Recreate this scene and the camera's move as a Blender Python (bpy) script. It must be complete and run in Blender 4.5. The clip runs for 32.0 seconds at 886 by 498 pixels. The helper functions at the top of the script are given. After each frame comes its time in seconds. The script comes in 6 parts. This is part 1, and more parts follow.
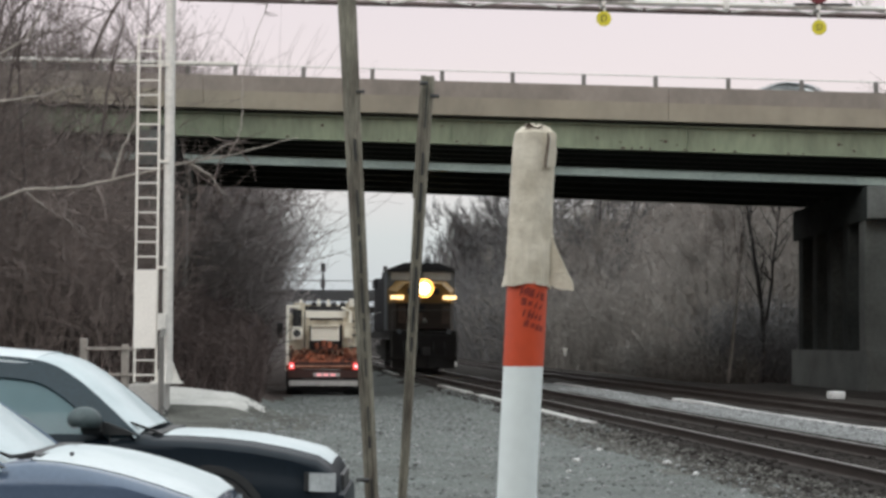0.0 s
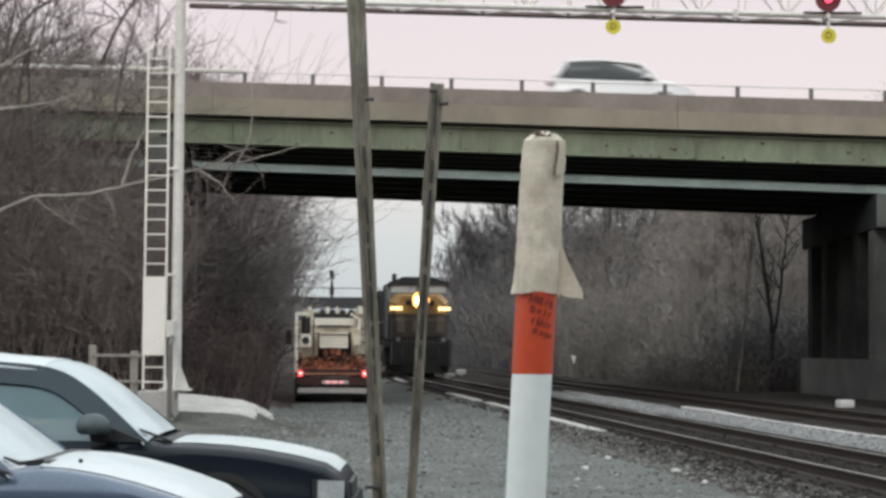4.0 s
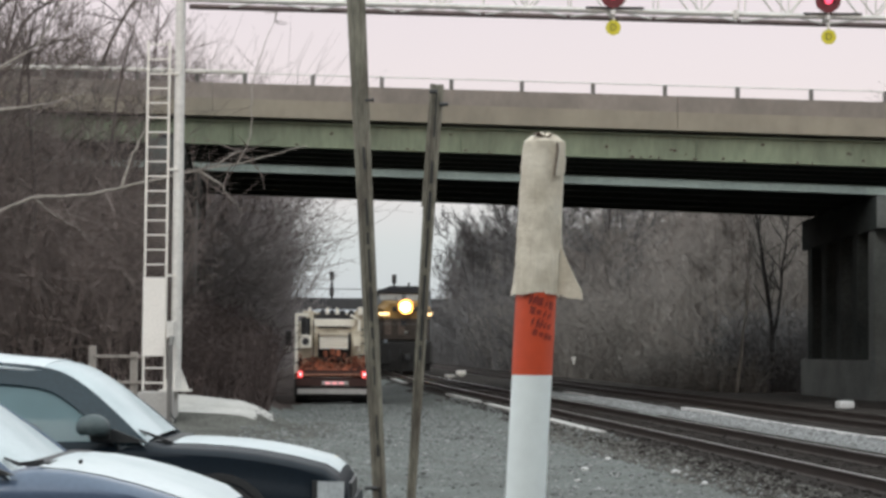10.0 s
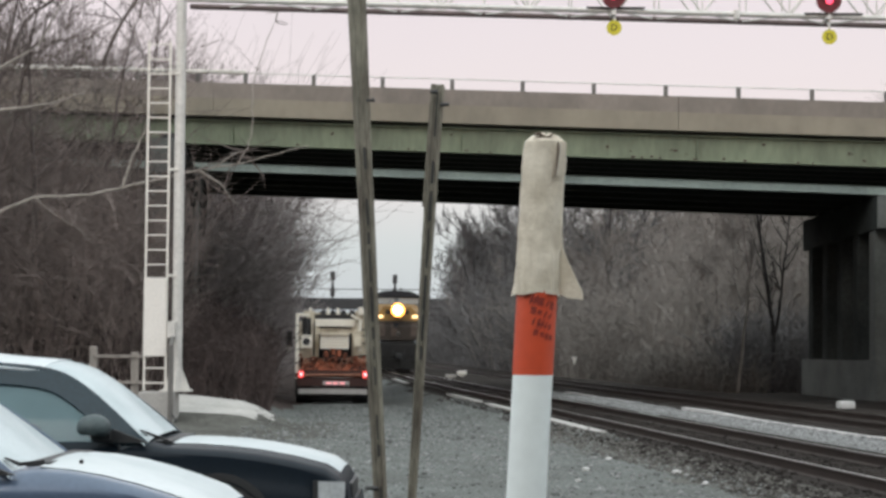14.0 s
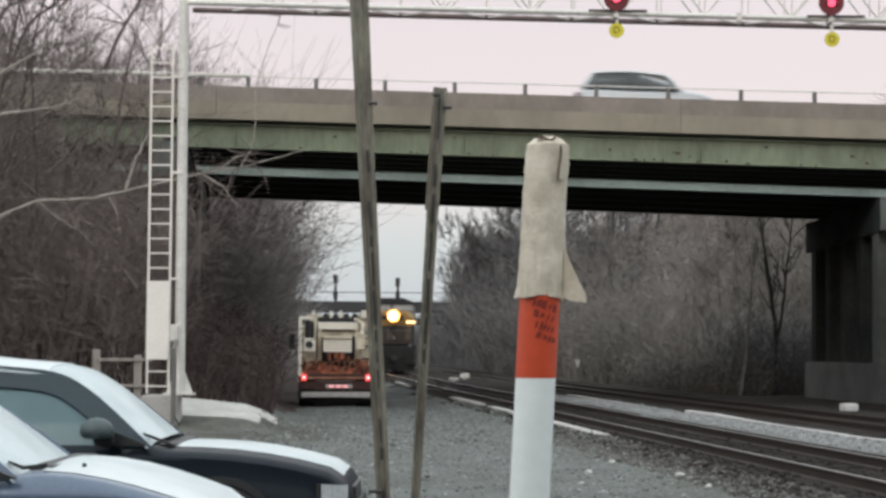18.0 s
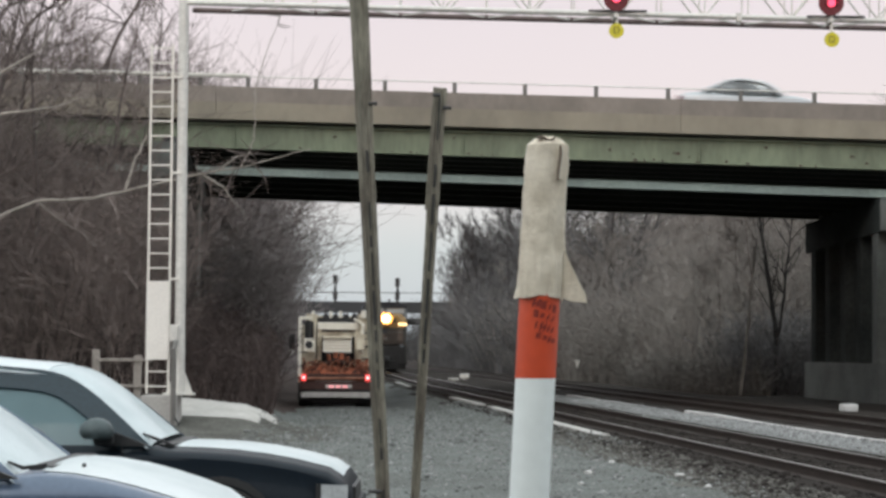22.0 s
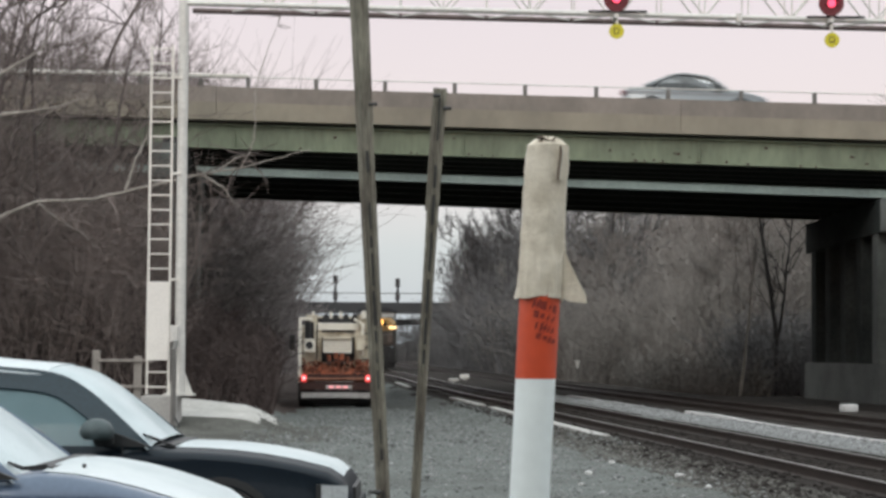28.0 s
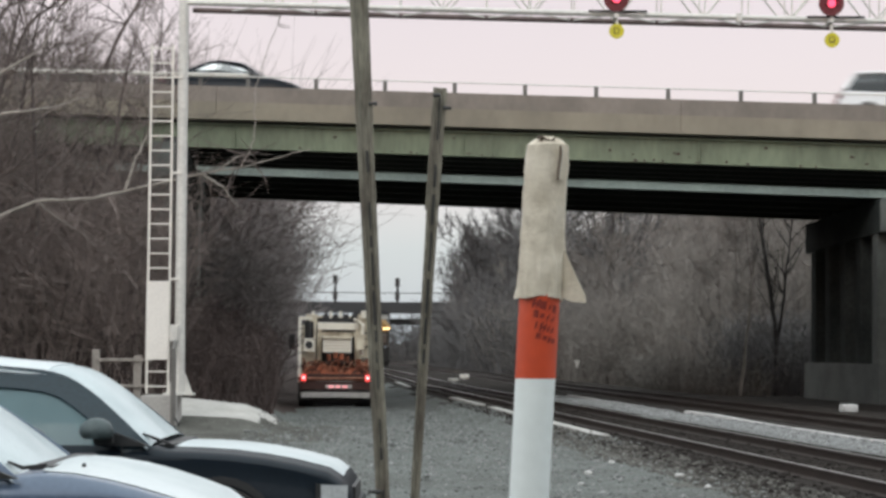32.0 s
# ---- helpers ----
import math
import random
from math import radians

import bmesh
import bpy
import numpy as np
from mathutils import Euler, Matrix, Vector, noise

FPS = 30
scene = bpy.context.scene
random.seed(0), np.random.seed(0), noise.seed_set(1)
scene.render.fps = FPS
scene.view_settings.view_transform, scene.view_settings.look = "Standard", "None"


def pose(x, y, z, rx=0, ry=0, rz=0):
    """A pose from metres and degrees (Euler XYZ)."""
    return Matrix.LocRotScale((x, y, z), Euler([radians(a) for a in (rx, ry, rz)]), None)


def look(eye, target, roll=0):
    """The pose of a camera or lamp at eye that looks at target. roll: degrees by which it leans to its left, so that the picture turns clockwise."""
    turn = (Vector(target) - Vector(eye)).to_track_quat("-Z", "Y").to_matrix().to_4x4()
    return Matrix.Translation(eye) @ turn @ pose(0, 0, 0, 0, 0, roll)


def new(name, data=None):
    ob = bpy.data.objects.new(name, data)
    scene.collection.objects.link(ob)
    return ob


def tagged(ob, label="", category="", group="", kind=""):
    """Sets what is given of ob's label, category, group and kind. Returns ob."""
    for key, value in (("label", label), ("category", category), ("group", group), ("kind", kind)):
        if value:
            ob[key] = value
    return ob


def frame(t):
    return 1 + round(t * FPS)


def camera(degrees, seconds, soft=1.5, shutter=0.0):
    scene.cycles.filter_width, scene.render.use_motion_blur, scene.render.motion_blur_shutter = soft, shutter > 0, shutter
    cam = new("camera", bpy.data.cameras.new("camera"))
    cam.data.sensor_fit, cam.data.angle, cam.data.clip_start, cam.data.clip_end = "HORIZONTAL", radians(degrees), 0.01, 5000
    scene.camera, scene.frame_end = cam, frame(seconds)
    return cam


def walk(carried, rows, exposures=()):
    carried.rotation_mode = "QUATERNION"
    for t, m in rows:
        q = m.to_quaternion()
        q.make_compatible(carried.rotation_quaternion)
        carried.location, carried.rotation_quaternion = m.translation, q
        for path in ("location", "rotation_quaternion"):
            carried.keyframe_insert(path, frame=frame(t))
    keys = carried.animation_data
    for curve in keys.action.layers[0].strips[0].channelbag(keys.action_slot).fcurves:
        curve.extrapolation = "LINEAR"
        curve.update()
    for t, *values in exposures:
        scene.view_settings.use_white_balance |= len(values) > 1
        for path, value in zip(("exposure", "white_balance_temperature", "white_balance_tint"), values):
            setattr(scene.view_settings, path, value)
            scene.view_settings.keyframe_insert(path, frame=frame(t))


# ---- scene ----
EYE = Vector((0, 0, 1.55))
LENS = 25.24
cam = camera(LENS, 32.0, soft=3.1, shutter=0.4)
PATH = [  # seconds, yaw, pitch, roll
    (0.0, -0.259, 2.618, 0.357),
    (0.5, -0.047, 2.735, 0.482),
    (1.0, 0.000, 2.793, 0.462),
    (1.5, 0.010, 2.788, 0.482),
    (2.5, 0.022, 2.812, 0.492),
    (3.5, 0.001, 2.837, 0.491),
    (5.5, 0.003, 2.833, 0.486),
    (7.5, -0.001, 2.840, 0.488),
    (8.0, 0.000, 2.862, 0.500),
    (10.0, 0.000, 2.863, 0.506),
    (12.0, 0.004, 2.865, 0.521),
    (13.0, 0.022, 2.864, 0.508),
    (14.5, 0.024, 2.867, 0.509),
    (16.5, 0.267, 3.342, 0.266),
    (17.0, 0.291, 2.982, 0.341),
    (17.5, 0.158, 2.897, 0.406),
    (18.0, 0.104, 2.951, 0.437),
    (18.5, 0.092, 2.933, 0.430),
    (20.0, 0.088, 2.966, 0.415),
    (22.0, 0.098, 2.957, 0.453),
    (24.0, 0.099, 2.969, 0.453),
    (25.5, 0.100, 2.966, 0.469),
    (27.5, 0.103, 2.969, 0.440),
    (29.0, 0.101, 2.975, 0.444),
    (30.5, 0.109, 2.974, 0.419),
    (31.5, 0.099, 2.972, 0.448),
    (32.0, 0.098, 2.963, 0.489),
]
walk(cam, [(t, Matrix.Translation(EYE) @ pose(0, 0, 0, 90 + p, 0, yaw) @ pose(0, 0, 0, 0, 0, roll)) for t, yaw, p, roll in PATH],
     exposures=[(0, 0.0), (32, 0.0)])

# ---- sky and sun: an overcast, pinkish evening ----
world = bpy.data.worlds.new("sky")
scene.world = world
world.use_nodes = True
wn, wl = world.node_tree.nodes, world.node_tree.links
wn.clear()
sky = wn.new("ShaderNodeTexSky")
sky.sky_type, sky.sun_disc = "NISHITA", False
sky.sun_elevation, sky.sun_rotation = radians(2), radians(200)
coord = wn.new("ShaderNodeTexCoord")
sep = wn.new("ShaderNodeSeparateXYZ")
ramp = wn.new("ShaderNodeValToRGB")
cr = ramp.color_ramp
cr.elements[0].position, cr.elements[0].color = 0.0, (0.50, 0.59, 0.65, 1)
cr.elements[1].position, cr.elements[1].color = 1.0, (1.46, 1.58, 1.59, 1)
for p, c in ((0.05, (0.55, 0.63, 0.69, 1)), (0.105, (0.775, 0.69, 0.735, 1)), (0.18, (0.765, 0.675, 0.73, 1)), (0.28, (1.08, 1.05, 1.10, 1)), (0.55, (1.38, 1.46, 1.48, 1))):
    e = cr.elements.new(p)
    e.color = c
cloud = wn.new("ShaderNodeTexNoise")
cloud.inputs["Scale"].default_value = 3.0
cloud.inputs["Detail"].default_value = 4
bg_a, bg_b, bg_add, w_out = wn.new("ShaderNodeBackground"), wn.new("ShaderNodeBackground"), wn.new("ShaderNodeAddShader"), wn.new("ShaderNodeOutputWorld")
soft = wn.new("ShaderNodeMapRange")
soft.inputs["To Min"].default_value, soft.inputs["To Max"].default_value = 0.94, 1.06
bg_a.inputs["Strength"].default_value = 0.05
wl.new(coord.outputs["Generated"], sep.inputs[0])
wl.new(sep.outputs["Z"], ramp.inputs[0])
wl.new(coord.outputs["Generated"], cloud.inputs["Vector"])
wl.new(cloud.outputs["Fac"], soft.inputs["Value"])
wl.new(sky.outputs[0], bg_a.inputs["Color"])
wl.new(ramp.outputs[0], bg_b.inputs["Color"])
wl.new(soft.outputs[0], bg_b.inputs["Strength"])
wl.new(bg_a.outputs[0], bg_add.inputs[0])
wl.new(bg_b.outputs[0], bg_add.inputs[1])
wl.new(bg_add.outputs[0], w_out.inputs[0])
sun = new("sun", bpy.data.lights.new("sun", "SUN"))
sun.data.energy, sun.data.angle, sun.data.color = 0.6, radians(20), (1.0, 0.92, 0.86)
sun.matrix_world = look((0, 0, 0), (0.35, 0.75, -0.62))


# ---- materials ----
def mat(name, base, rough=0.7, metal=0.0, vary=0.25, scale=4.0, fine=40.0, bump=0.1, second=None, coat=0.0, spec=0.5, emit=None, power=0.0, piece=0.0, stretch=(1, 1, 1), bdist=0.01, island=0.0):
    """A surface whose colour wanders at two scales, with a fine relief."""
    m = bpy.data.materials.new(name)
    m.use_nodes = True
    n, l = m.node_tree.nodes, m.node_tree.links
    b = n["Principled BSDF"]
    tc, mp = n.new("ShaderNodeTexCoord"), n.new("ShaderNodeMapping")
    mp.inputs["Scale"].default_value = stretch
    l.new(tc.outputs["Object"], mp.inputs[0])
    big, small = n.new("ShaderNodeTexNoise"), n.new("ShaderNodeTexNoise")
    for t, s, d in ((big, scale, 4), (small, fine, 3)):
        t.inputs["Scale"].default_value, t.inputs["Detail"].default_value = s, d
        l.new(mp.outputs[0], t.inputs["Vector"])
    second = second or [c * (1 - vary) for c in base]
    mix = n.new("ShaderNodeMix")
    mix.data_type = "RGBA"
    mix.inputs["A"].default_value, mix.inputs["B"].default_value = (*base, 1), (*second, 1)
    r = n.new("ShaderNodeMapRange")
    r.inputs["From Min"].default_value, r.inputs["From Max"].default_value = 0.35, 0.65
    l.new(big.outputs["Fac"], r.inputs["Value"])
    l.new(r.outputs[0], mix.inputs["Factor"])
    hsv = n.new("ShaderNodeHueSaturation")
    l.new(mix.outputs["Result"], hsv.inputs["Color"])
    val = n.new("ShaderNodeMapRange")
    val.inputs["From Min"].default_value, val.inputs["From Max"].default_value = 0.3, 0.7
    val.inputs["To Min"].default_value, val.inputs["To Max"].default_value = 1 - vary, 1 + vary
    l.new(small.outputs["Fac"], val.inputs["Value"])
    last = val.outputs[0]
    for amount, node, out in ((piece, "ShaderNodeObjectInfo", "Random"), (island, "ShaderNodeNewGeometry", "Random Per Island")):
        if amount:
            o, pm, mul = n.new(node), n.new("ShaderNodeMapRange"), n.new("ShaderNodeMath")
            pm.inputs["To Min"].default_value, pm.inputs["To Max"].default_value = 1 - amount, 1 + amount
            l.new(o.outputs[out], pm.inputs["Value"])
            mul.operation = "MULTIPLY"
            l.new(pm.outputs[0], mul.inputs[0])
            l.new(last, mul.inputs[1])
            last = mul.outputs[0]
    l.new(last, hsv.inputs["Value"])
    l.new(hsv.outputs[0], b.inputs["Base Color"])
    b.inputs["Roughness"].default_value, b.inputs["Metallic"].default_value = rough, metal
    b.inputs["Coat Weight"].default_value, b.inputs["Coat Roughness"].default_value, b.inputs["Coat IOR"].default_value = coat, 0.03, 1.42
    b.inputs["Specular IOR Level"].default_value = spec
    if bump:
        bp = n.new("ShaderNodeBump")
        bp.inputs["Strength"].default_value, bp.inputs["Distance"].default_value = bump, bdist
        l.new(small.outputs["Fac"], bp.inputs["Height"])
        l.new(bp.outputs[0], b.inputs["Normal"])
    if emit:
        b.inputs["Emission Color"].default_value, b.inputs["Emission Strength"].default_value = (*emit, 1), power
    return m


def glass_mat(name, tint, rough=0.02):
    m = bpy.data.materials.new(name)
    m.use_nodes = True
    n, l = m.node_tree.nodes, m.node_tree.links
    n.clear()
    out, mix, tr, gl, fr = (n.new("ShaderNode" + k) for k in ("OutputMaterial", "MixShader", "BsdfTransparent", "BsdfGlossy", "Fresnel"))
    tr.inputs["Color"].default_value = (*tint, 1)
    gl.inputs["Roughness"].default_value = rough
    fr.inputs["IOR"].default_value = 1.6
    l.new(fr.outputs[0], mix.inputs[0])
    l.new(tr.outputs[0], mix.inputs[1])
    l.new(gl.outputs[0], mix.inputs[2])
    l.new(mix.outputs[0], out.inputs["Surface"])
    return m


M = {
    "gravel": mat("gravel", (0.119, 0.131, 0.124), 0.95, vary=0.5, scale=0.9, fine=18, bump=0.9, second=(0.080, 0.086, 0.080), bdist=0.04),
    "ballast_dark": mat("ballast_dark", (0.036, 0.031, 0.028), 0.95, vary=0.35, scale=0.8, fine=18, bump=0.9, second=(0.027, 0.024, 0.022), bdist=0.03, spec=0.05),
    "gravel_brown": mat("dirty_gravel", (0.122, 0.122, 0.112), 0.95, vary=0.45, scale=0.9, fine=20, bump=0.8, second=(0.080, 0.079, 0.072), bdist=0.03, spec=0.05),
    "gravel_light": mat("gravel_light", (0.215, 0.22, 0.22), 0.95, vary=0.3, scale=1.2, fine=20, bump=0.8, second=(0.14, 0.145, 0.145), bdist=0.03, spec=0.25),
    "litter": mat("leaf_litter", (0.095, 0.077, 0.071), 0.95, vary=0.4, scale=0.6, fine=9, bump=0.6, second=(0.06, 0.048, 0.045), bdist=0.05, spec=0.05),
    "litter_tan": mat("tan_leaf_litter", (0.17, 0.148, 0.137), 0.95, vary=0.3, scale=0.3, fine=5, bump=0.5, second=(0.06, 0.051, 0.048), bdist=0.1, spec=0.05),
    "twig_dark": mat("dark_twigs", (0.29, 0.26, 0.256), 0.95, vary=0.15, scale=0.4, fine=10, bump=0, piece=0.1, island=0.12, spec=0.1),
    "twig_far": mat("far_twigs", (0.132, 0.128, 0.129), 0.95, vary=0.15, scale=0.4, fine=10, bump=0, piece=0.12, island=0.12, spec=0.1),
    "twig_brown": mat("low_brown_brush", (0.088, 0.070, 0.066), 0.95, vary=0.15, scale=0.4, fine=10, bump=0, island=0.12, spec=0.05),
    "stone": mat("stone", (0.165, 0.174, 0.17), 0.9, vary=0.2, scale=6, fine=40, island=0.5),
    "stone_dark": mat("stone_dark", (0.036, 0.032, 0.03), 0.9, vary=0.2, scale=6, fine=40, island=0.45, spec=0.05),
    "white_stone": mat("white_stone", (0.55, 0.55, 0.54), 0.85, vary=0.1),
    "rail_steel": mat("rail_steel", (0.055, 0.042, 0.037), 0.6, 0.6, vary=0.25, scale=2, fine=30),
    "rail_top": mat("rail_top", (0.42, 0.40, 0.39), 0.32, 1.0, vary=0.12, scale=3),
    "tie": mat("tie_wood", (0.036, 0.030, 0.027), 0.9, vary=0.35, scale=3, fine=30, piece=0.35, stretch=(1, 8, 8), spec=0.05),
    "concrete": mat("concrete", (0.300, 0.272, 0.215), 0.9, vary=0.05, scale=0.7, fine=5, stretch=(0.9, 1, 0.5), second=(0.225, 0.205, 0.165), bump=0.25),
    "concrete_mauve": mat("weathered_concrete", (0.262, 0.232, 0.205), 0.9, vary=0.07, scale=0.8, fine=6, stretch=(0.9, 1, 0.6), second=(0.20, 0.178, 0.157), bump=0.25),
    "concrete_grey": mat("concrete_grey", (0.15, 0.158, 0.15), 0.9, vary=0.12, scale=0.6, fine=8, second=(0.10, 0.106, 0.10), bump=0.25),
    "concrete_pale": mat("concrete_pale", (0.42, 0.41, 0.39), 0.9, vary=0.12, scale=3, fine=20, bump=0.3),
    "girder": mat("green_girder_paint", (0.20, 0.243, 0.165), 0.6, vary=0.14, scale=1.1, fine=7, second=(0.14, 0.168, 0.115), bump=0.05, stretch=(1, 1, 0.3)),
    "girder_grey": mat("grey_green_paint", (0.34, 0.405, 0.375), 0.6, vary=0.12, scale=0.5, fine=6, second=(0.25, 0.30, 0.28), bump=0.05),
    "galv": mat("galvanised_steel", (0.69, 0.68, 0.645), 0.5, 0.25, vary=0.1, scale=2, fine=15, bump=0.03),
    "alu": mat("pale_aluminium", (0.79, 0.77, 0.715), 0.45, 0.2, vary=0.08, scale=3, fine=20, bump=0.02),
    "white_panel": mat("white_panel", (0.82, 0.79, 0.74), 0.5, vary=0.06, scale=2, fine=20, bump=0.02),
    "dark_steel": mat("dark_steel", (0.06, 0.06, 0.062), 0.55, 0.5, vary=0.25, scale=6),
    "brown_steel": mat("brown_steel", (0.16, 0.12, 0.115), 0.6, 0.3, vary=0.2, scale=3),
    "maroon": mat("maroon_hood", (0.16, 0.018, 0.025), 0.5, vary=0.15),
    "red_lens": mat("red_lens", (0.6, 0.03, 0.05), 0.2, emit=(1.0, 0.08, 0.16), power=2.2, bump=0),
    "yellow_plate": mat("yellow_plate", (0.62, 0.55, 0.03), 0.5, vary=0.08, bump=0.02),
    "black_paint": mat("black_letter", (0.02, 0.02, 0.02), 0.6, bump=0),
    "bark": mat("bark", (0.10, 0.08, 0.074), 0.95, vary=0.25, scale=1.2, fine=20, second=(0.05, 0.042, 0.04), piece=0.25),
    "bark_dark": mat("dark_bark", (0.03, 0.027, 0.026), 0.95, vary=0.25, scale=1.5, fine=20),
    "bark_pale": mat("pale_bark", (0.33, 0.305, 0.275), 0.85, vary=0.25, scale=2.5, fine=18, second=(0.22, 0.20, 0.175)),
    "twig": mat("twigs", (0.172, 0.142, 0.131), 0.95, vary=0.2, scale=0.5, fine=10, bump=0, piece=0.3, island=0.3),
    "twig_low": mat("brown_brush", (0.195, 0.162, 0.150), 0.95, vary=0.15, scale=0.5, fine=10, bump=0, island=0.15, spec=0.1),
    "twig_tan": mat("tan_twigs", (0.208, 0.190, 0.174), 0.95, vary=0.12, scale=0.08, fine=4, bump=0, piece=0.12, island=0.12),
    "old_wood": mat("weathered_post", (0.225, 0.215, 0.172), 0.85, vary=0.28, scale=5, fine=34, second=(0.105, 0.092, 0.075), bump=0.5, stretch=(3, 3, 0.6)),
    "fence_wood": mat("fence_wood", (0.30, 0.275, 0.25), 0.85, vary=0.2, scale=3, fine=25, stretch=(3, 3, 0.6)),
    "post_white": mat("white_post_plastic", (0.83, 0.89, 0.89), 0.45, vary=0.03, scale=3, fine=30, bump=0.02),
    "post_orange": mat("orange_band", (0.60, 0.075, 0.025), 0.5, vary=0.07, scale=5, fine=40, bump=0.05),
    "ink": mat("faded_ink", (0.30, 0.030, 0.014), 0.6, vary=0.3, scale=120, fine=400, second=(0.16, 0.02, 0.012), bump=0),
    "canvas": mat("canvas_cloth", (0.71, 0.65, 0.545), 0.95, vary=0.05, scale=14, fine=90, second=(0.58, 0.52, 0.42), bump=0.45, bdist=0.005),
    "canvas_dark": mat("canvas_shade", (0.16, 0.125, 0.10), 0.95, vary=0.15, scale=12, fine=100),
    "black_car": mat("black_car_paint", (0.007, 0.0125, 0.019), 0.5, vary=0.12, scale=2, fine=60, coat=0.12, bump=0.01, spec=0.12),
    "blue_car": mat("slate_blue_paint", (0.095, 0.130, 0.195), 0.35, 0.1, vary=0.05, scale=2, coat=1.0, bump=0, spec=0.2),
    # lighter teal copy of the black paint, for top light on the pillars
    "top_lit_black": mat("top_lit_black_paint", (0.014, 0.033, 0.046), 0.4, vary=0.15, scale=3, fine=50, coat=0.45, bump=0.02, spec=0.2),
    "mirror_grey": mat("grey_mirror_shell", (0.055, 0.078, 0.083), 0.55, vary=0.12, scale=8, bump=0.02),
    "trim": mat("black_trim", (0.02, 0.021, 0.022), 0.55, vary=0.1, bump=0.02),
    "rubber": mat("rubber", (0.025, 0.025, 0.026), 0.8, vary=0.15),
    "rim": mat("alloy_rim", (0.5, 0.5, 0.5), 0.35, 0.8, vary=0.05, bump=0),
    "lamp_glass": mat("lamp_glass", (0.5, 0.53, 0.54), 0.1, vary=0.15, scale=8, coat=1.0, bump=0),
    "seat": mat("seat_cloth", (0.10, 0.10, 0.10), 0.9, vary=0.15),
    "tail_red": mat("lit_tail_lamp", (0.6, 0.02, 0.02), 0.3, emit=(1.0, 0.10, 0.09), power=1.1, bump=0),
    "bulb_pink": mat("glaring_bulb", (0.9, 0.6, 0.6), 0.3, emit=(1.0, 0.40, 0.42), power=2.0, bump=0),
    "plate_glow": mat("lit_marker_strip", (0.6, 0.3, 0.3), 0.3, emit=(1.0, 0.38, 0.40), power=0.9, bump=0),
    "cream": mat("cream_truck_paint", (0.76, 0.70, 0.56), 0.5, vary=0.12, scale=2.5, fine=20, second=(0.5, 0.43, 0.31), bump=0.03),
    "cream_white": mat("white_truck_box", (0.86, 0.82, 0.72), 0.5, vary=0.06, scale=2, bump=0.02),
    "rust_red": mat("rusty_red_steel", (0.33, 0.105, 0.055), 0.8, 0.1, vary=0.3, scale=4, fine=25, second=(0.14, 0.052, 0.03), piece=0.6),
    "bumper": mat("worn_bumper", (0.42, 0.40, 0.38), 0.6, 0.2, vary=0.2, scale=4, fine=30),
    "loco_yellow": mat("yellow_engine_paint", (0.42, 0.25, 0.075), 0.5, vary=0.12, scale=1.5, fine=12, second=(0.25, 0.14, 0.045), bump=0.03),
    "loco_brown": mat("grimy_engine_front", (0.060, 0.044, 0.034), 0.7, vary=0.25, scale=2, fine=14),
    "loco_grime": mat("grimy_tan_panel", (0.13, 0.095, 0.075), 0.7, vary=0.25, scale=3, fine=14),
    "loco_dark": mat("dark_blue_engine_paint", (0.016, 0.017, 0.023), 0.65, vary=0.2, scale=1.5, fine=12),
    "loco_grey": mat("grey_engine_paint", (0.18, 0.20, 0.22), 0.5, vary=0.12, scale=2),
    "loco_black": mat("engine_underframe", (0.022, 0.02, 0.019), 0.8, vary=0.3, scale=3),
    "head_lamp": mat("lit_head_lamp", (1, 0.9, 0.7), 0.2, emit=(1.0, 0.74, 0.36), power=12, bump=0),
    "amber_lamp": mat("lit_amber_lamp", (1, 0.7, 0.3), 0.3, emit=(1.0, 0.70, 0.34), power=2.2, bump=0),
    "white_car": mat("white_car_paint", (0.7, 0.71, 0.72), 0.3, vary=0.04, coat=1.0, bump=0),
    "silver_car": mat("silver_car_paint", (0.42, 0.45, 0.47), 0.3, 0.4, vary=0.04, coat=1.0, bump=0),
    "grey_car": mat("grey_car_paint", (0.16, 0.18, 0.19), 0.3, 0.3, vary=0.04, coat=1.0, bump=0),
    # girder paint with the deep shade under the decks put into it
    "girder_dark": mat("shaded_girder_paint", (0.045, 0.052, 0.044), 0.8, vary=0.2, scale=0.6, fine=8),
    # darker copy of the concrete; shade under the decks is in its colour
    "concrete_dark": mat("shaded_concrete", (0.05, 0.055, 0.053), 0.95, vary=0.2, scale=0.5, fine=8, second=(0.028, 0.032, 0.031), bump=0.3, spec=0.05),
    # sky sheen of bonnets, roofs and windscreens put in as pale base colour
    "pale_top": mat("pale_top_paint", (0.60, 0.655, 0.675), 0.5, vary=0.05, scale=3, fine=60, second=(0.52, 0.58, 0.605), coat=0.2, bump=0.03),
    "pale_screen": mat("pale_windscreen", (0.50, 0.575, 0.60), 0.5, vary=0.06, scale=2.5, fine=60, second=(0.40, 0.475, 0.50), coat=0.3, bump=0.03),
    "gold": mat("lamp_glare_gold", (0.75, 0.42, 0.13), 0.6, 0.3, vary=0.1),
    "rust_pale": mat("scuffed_rust", (0.42, 0.21, 0.14), 0.8, vary=0.3, scale=6, fine=30, second=(0.24, 0.10, 0.06)),
    "dark_rust": mat("dark_rusty_steel", (0.055, 0.022, 0.017), 0.8, vary=0.3, scale=5, fine=25),
    "limestone": mat("pale_limestone", (0.46, 0.45, 0.43), 0.95, vary=0.2, scale=1.5, fine=18, bump=0.6, second=(0.36, 0.35, 0.33), bdist=0.03),
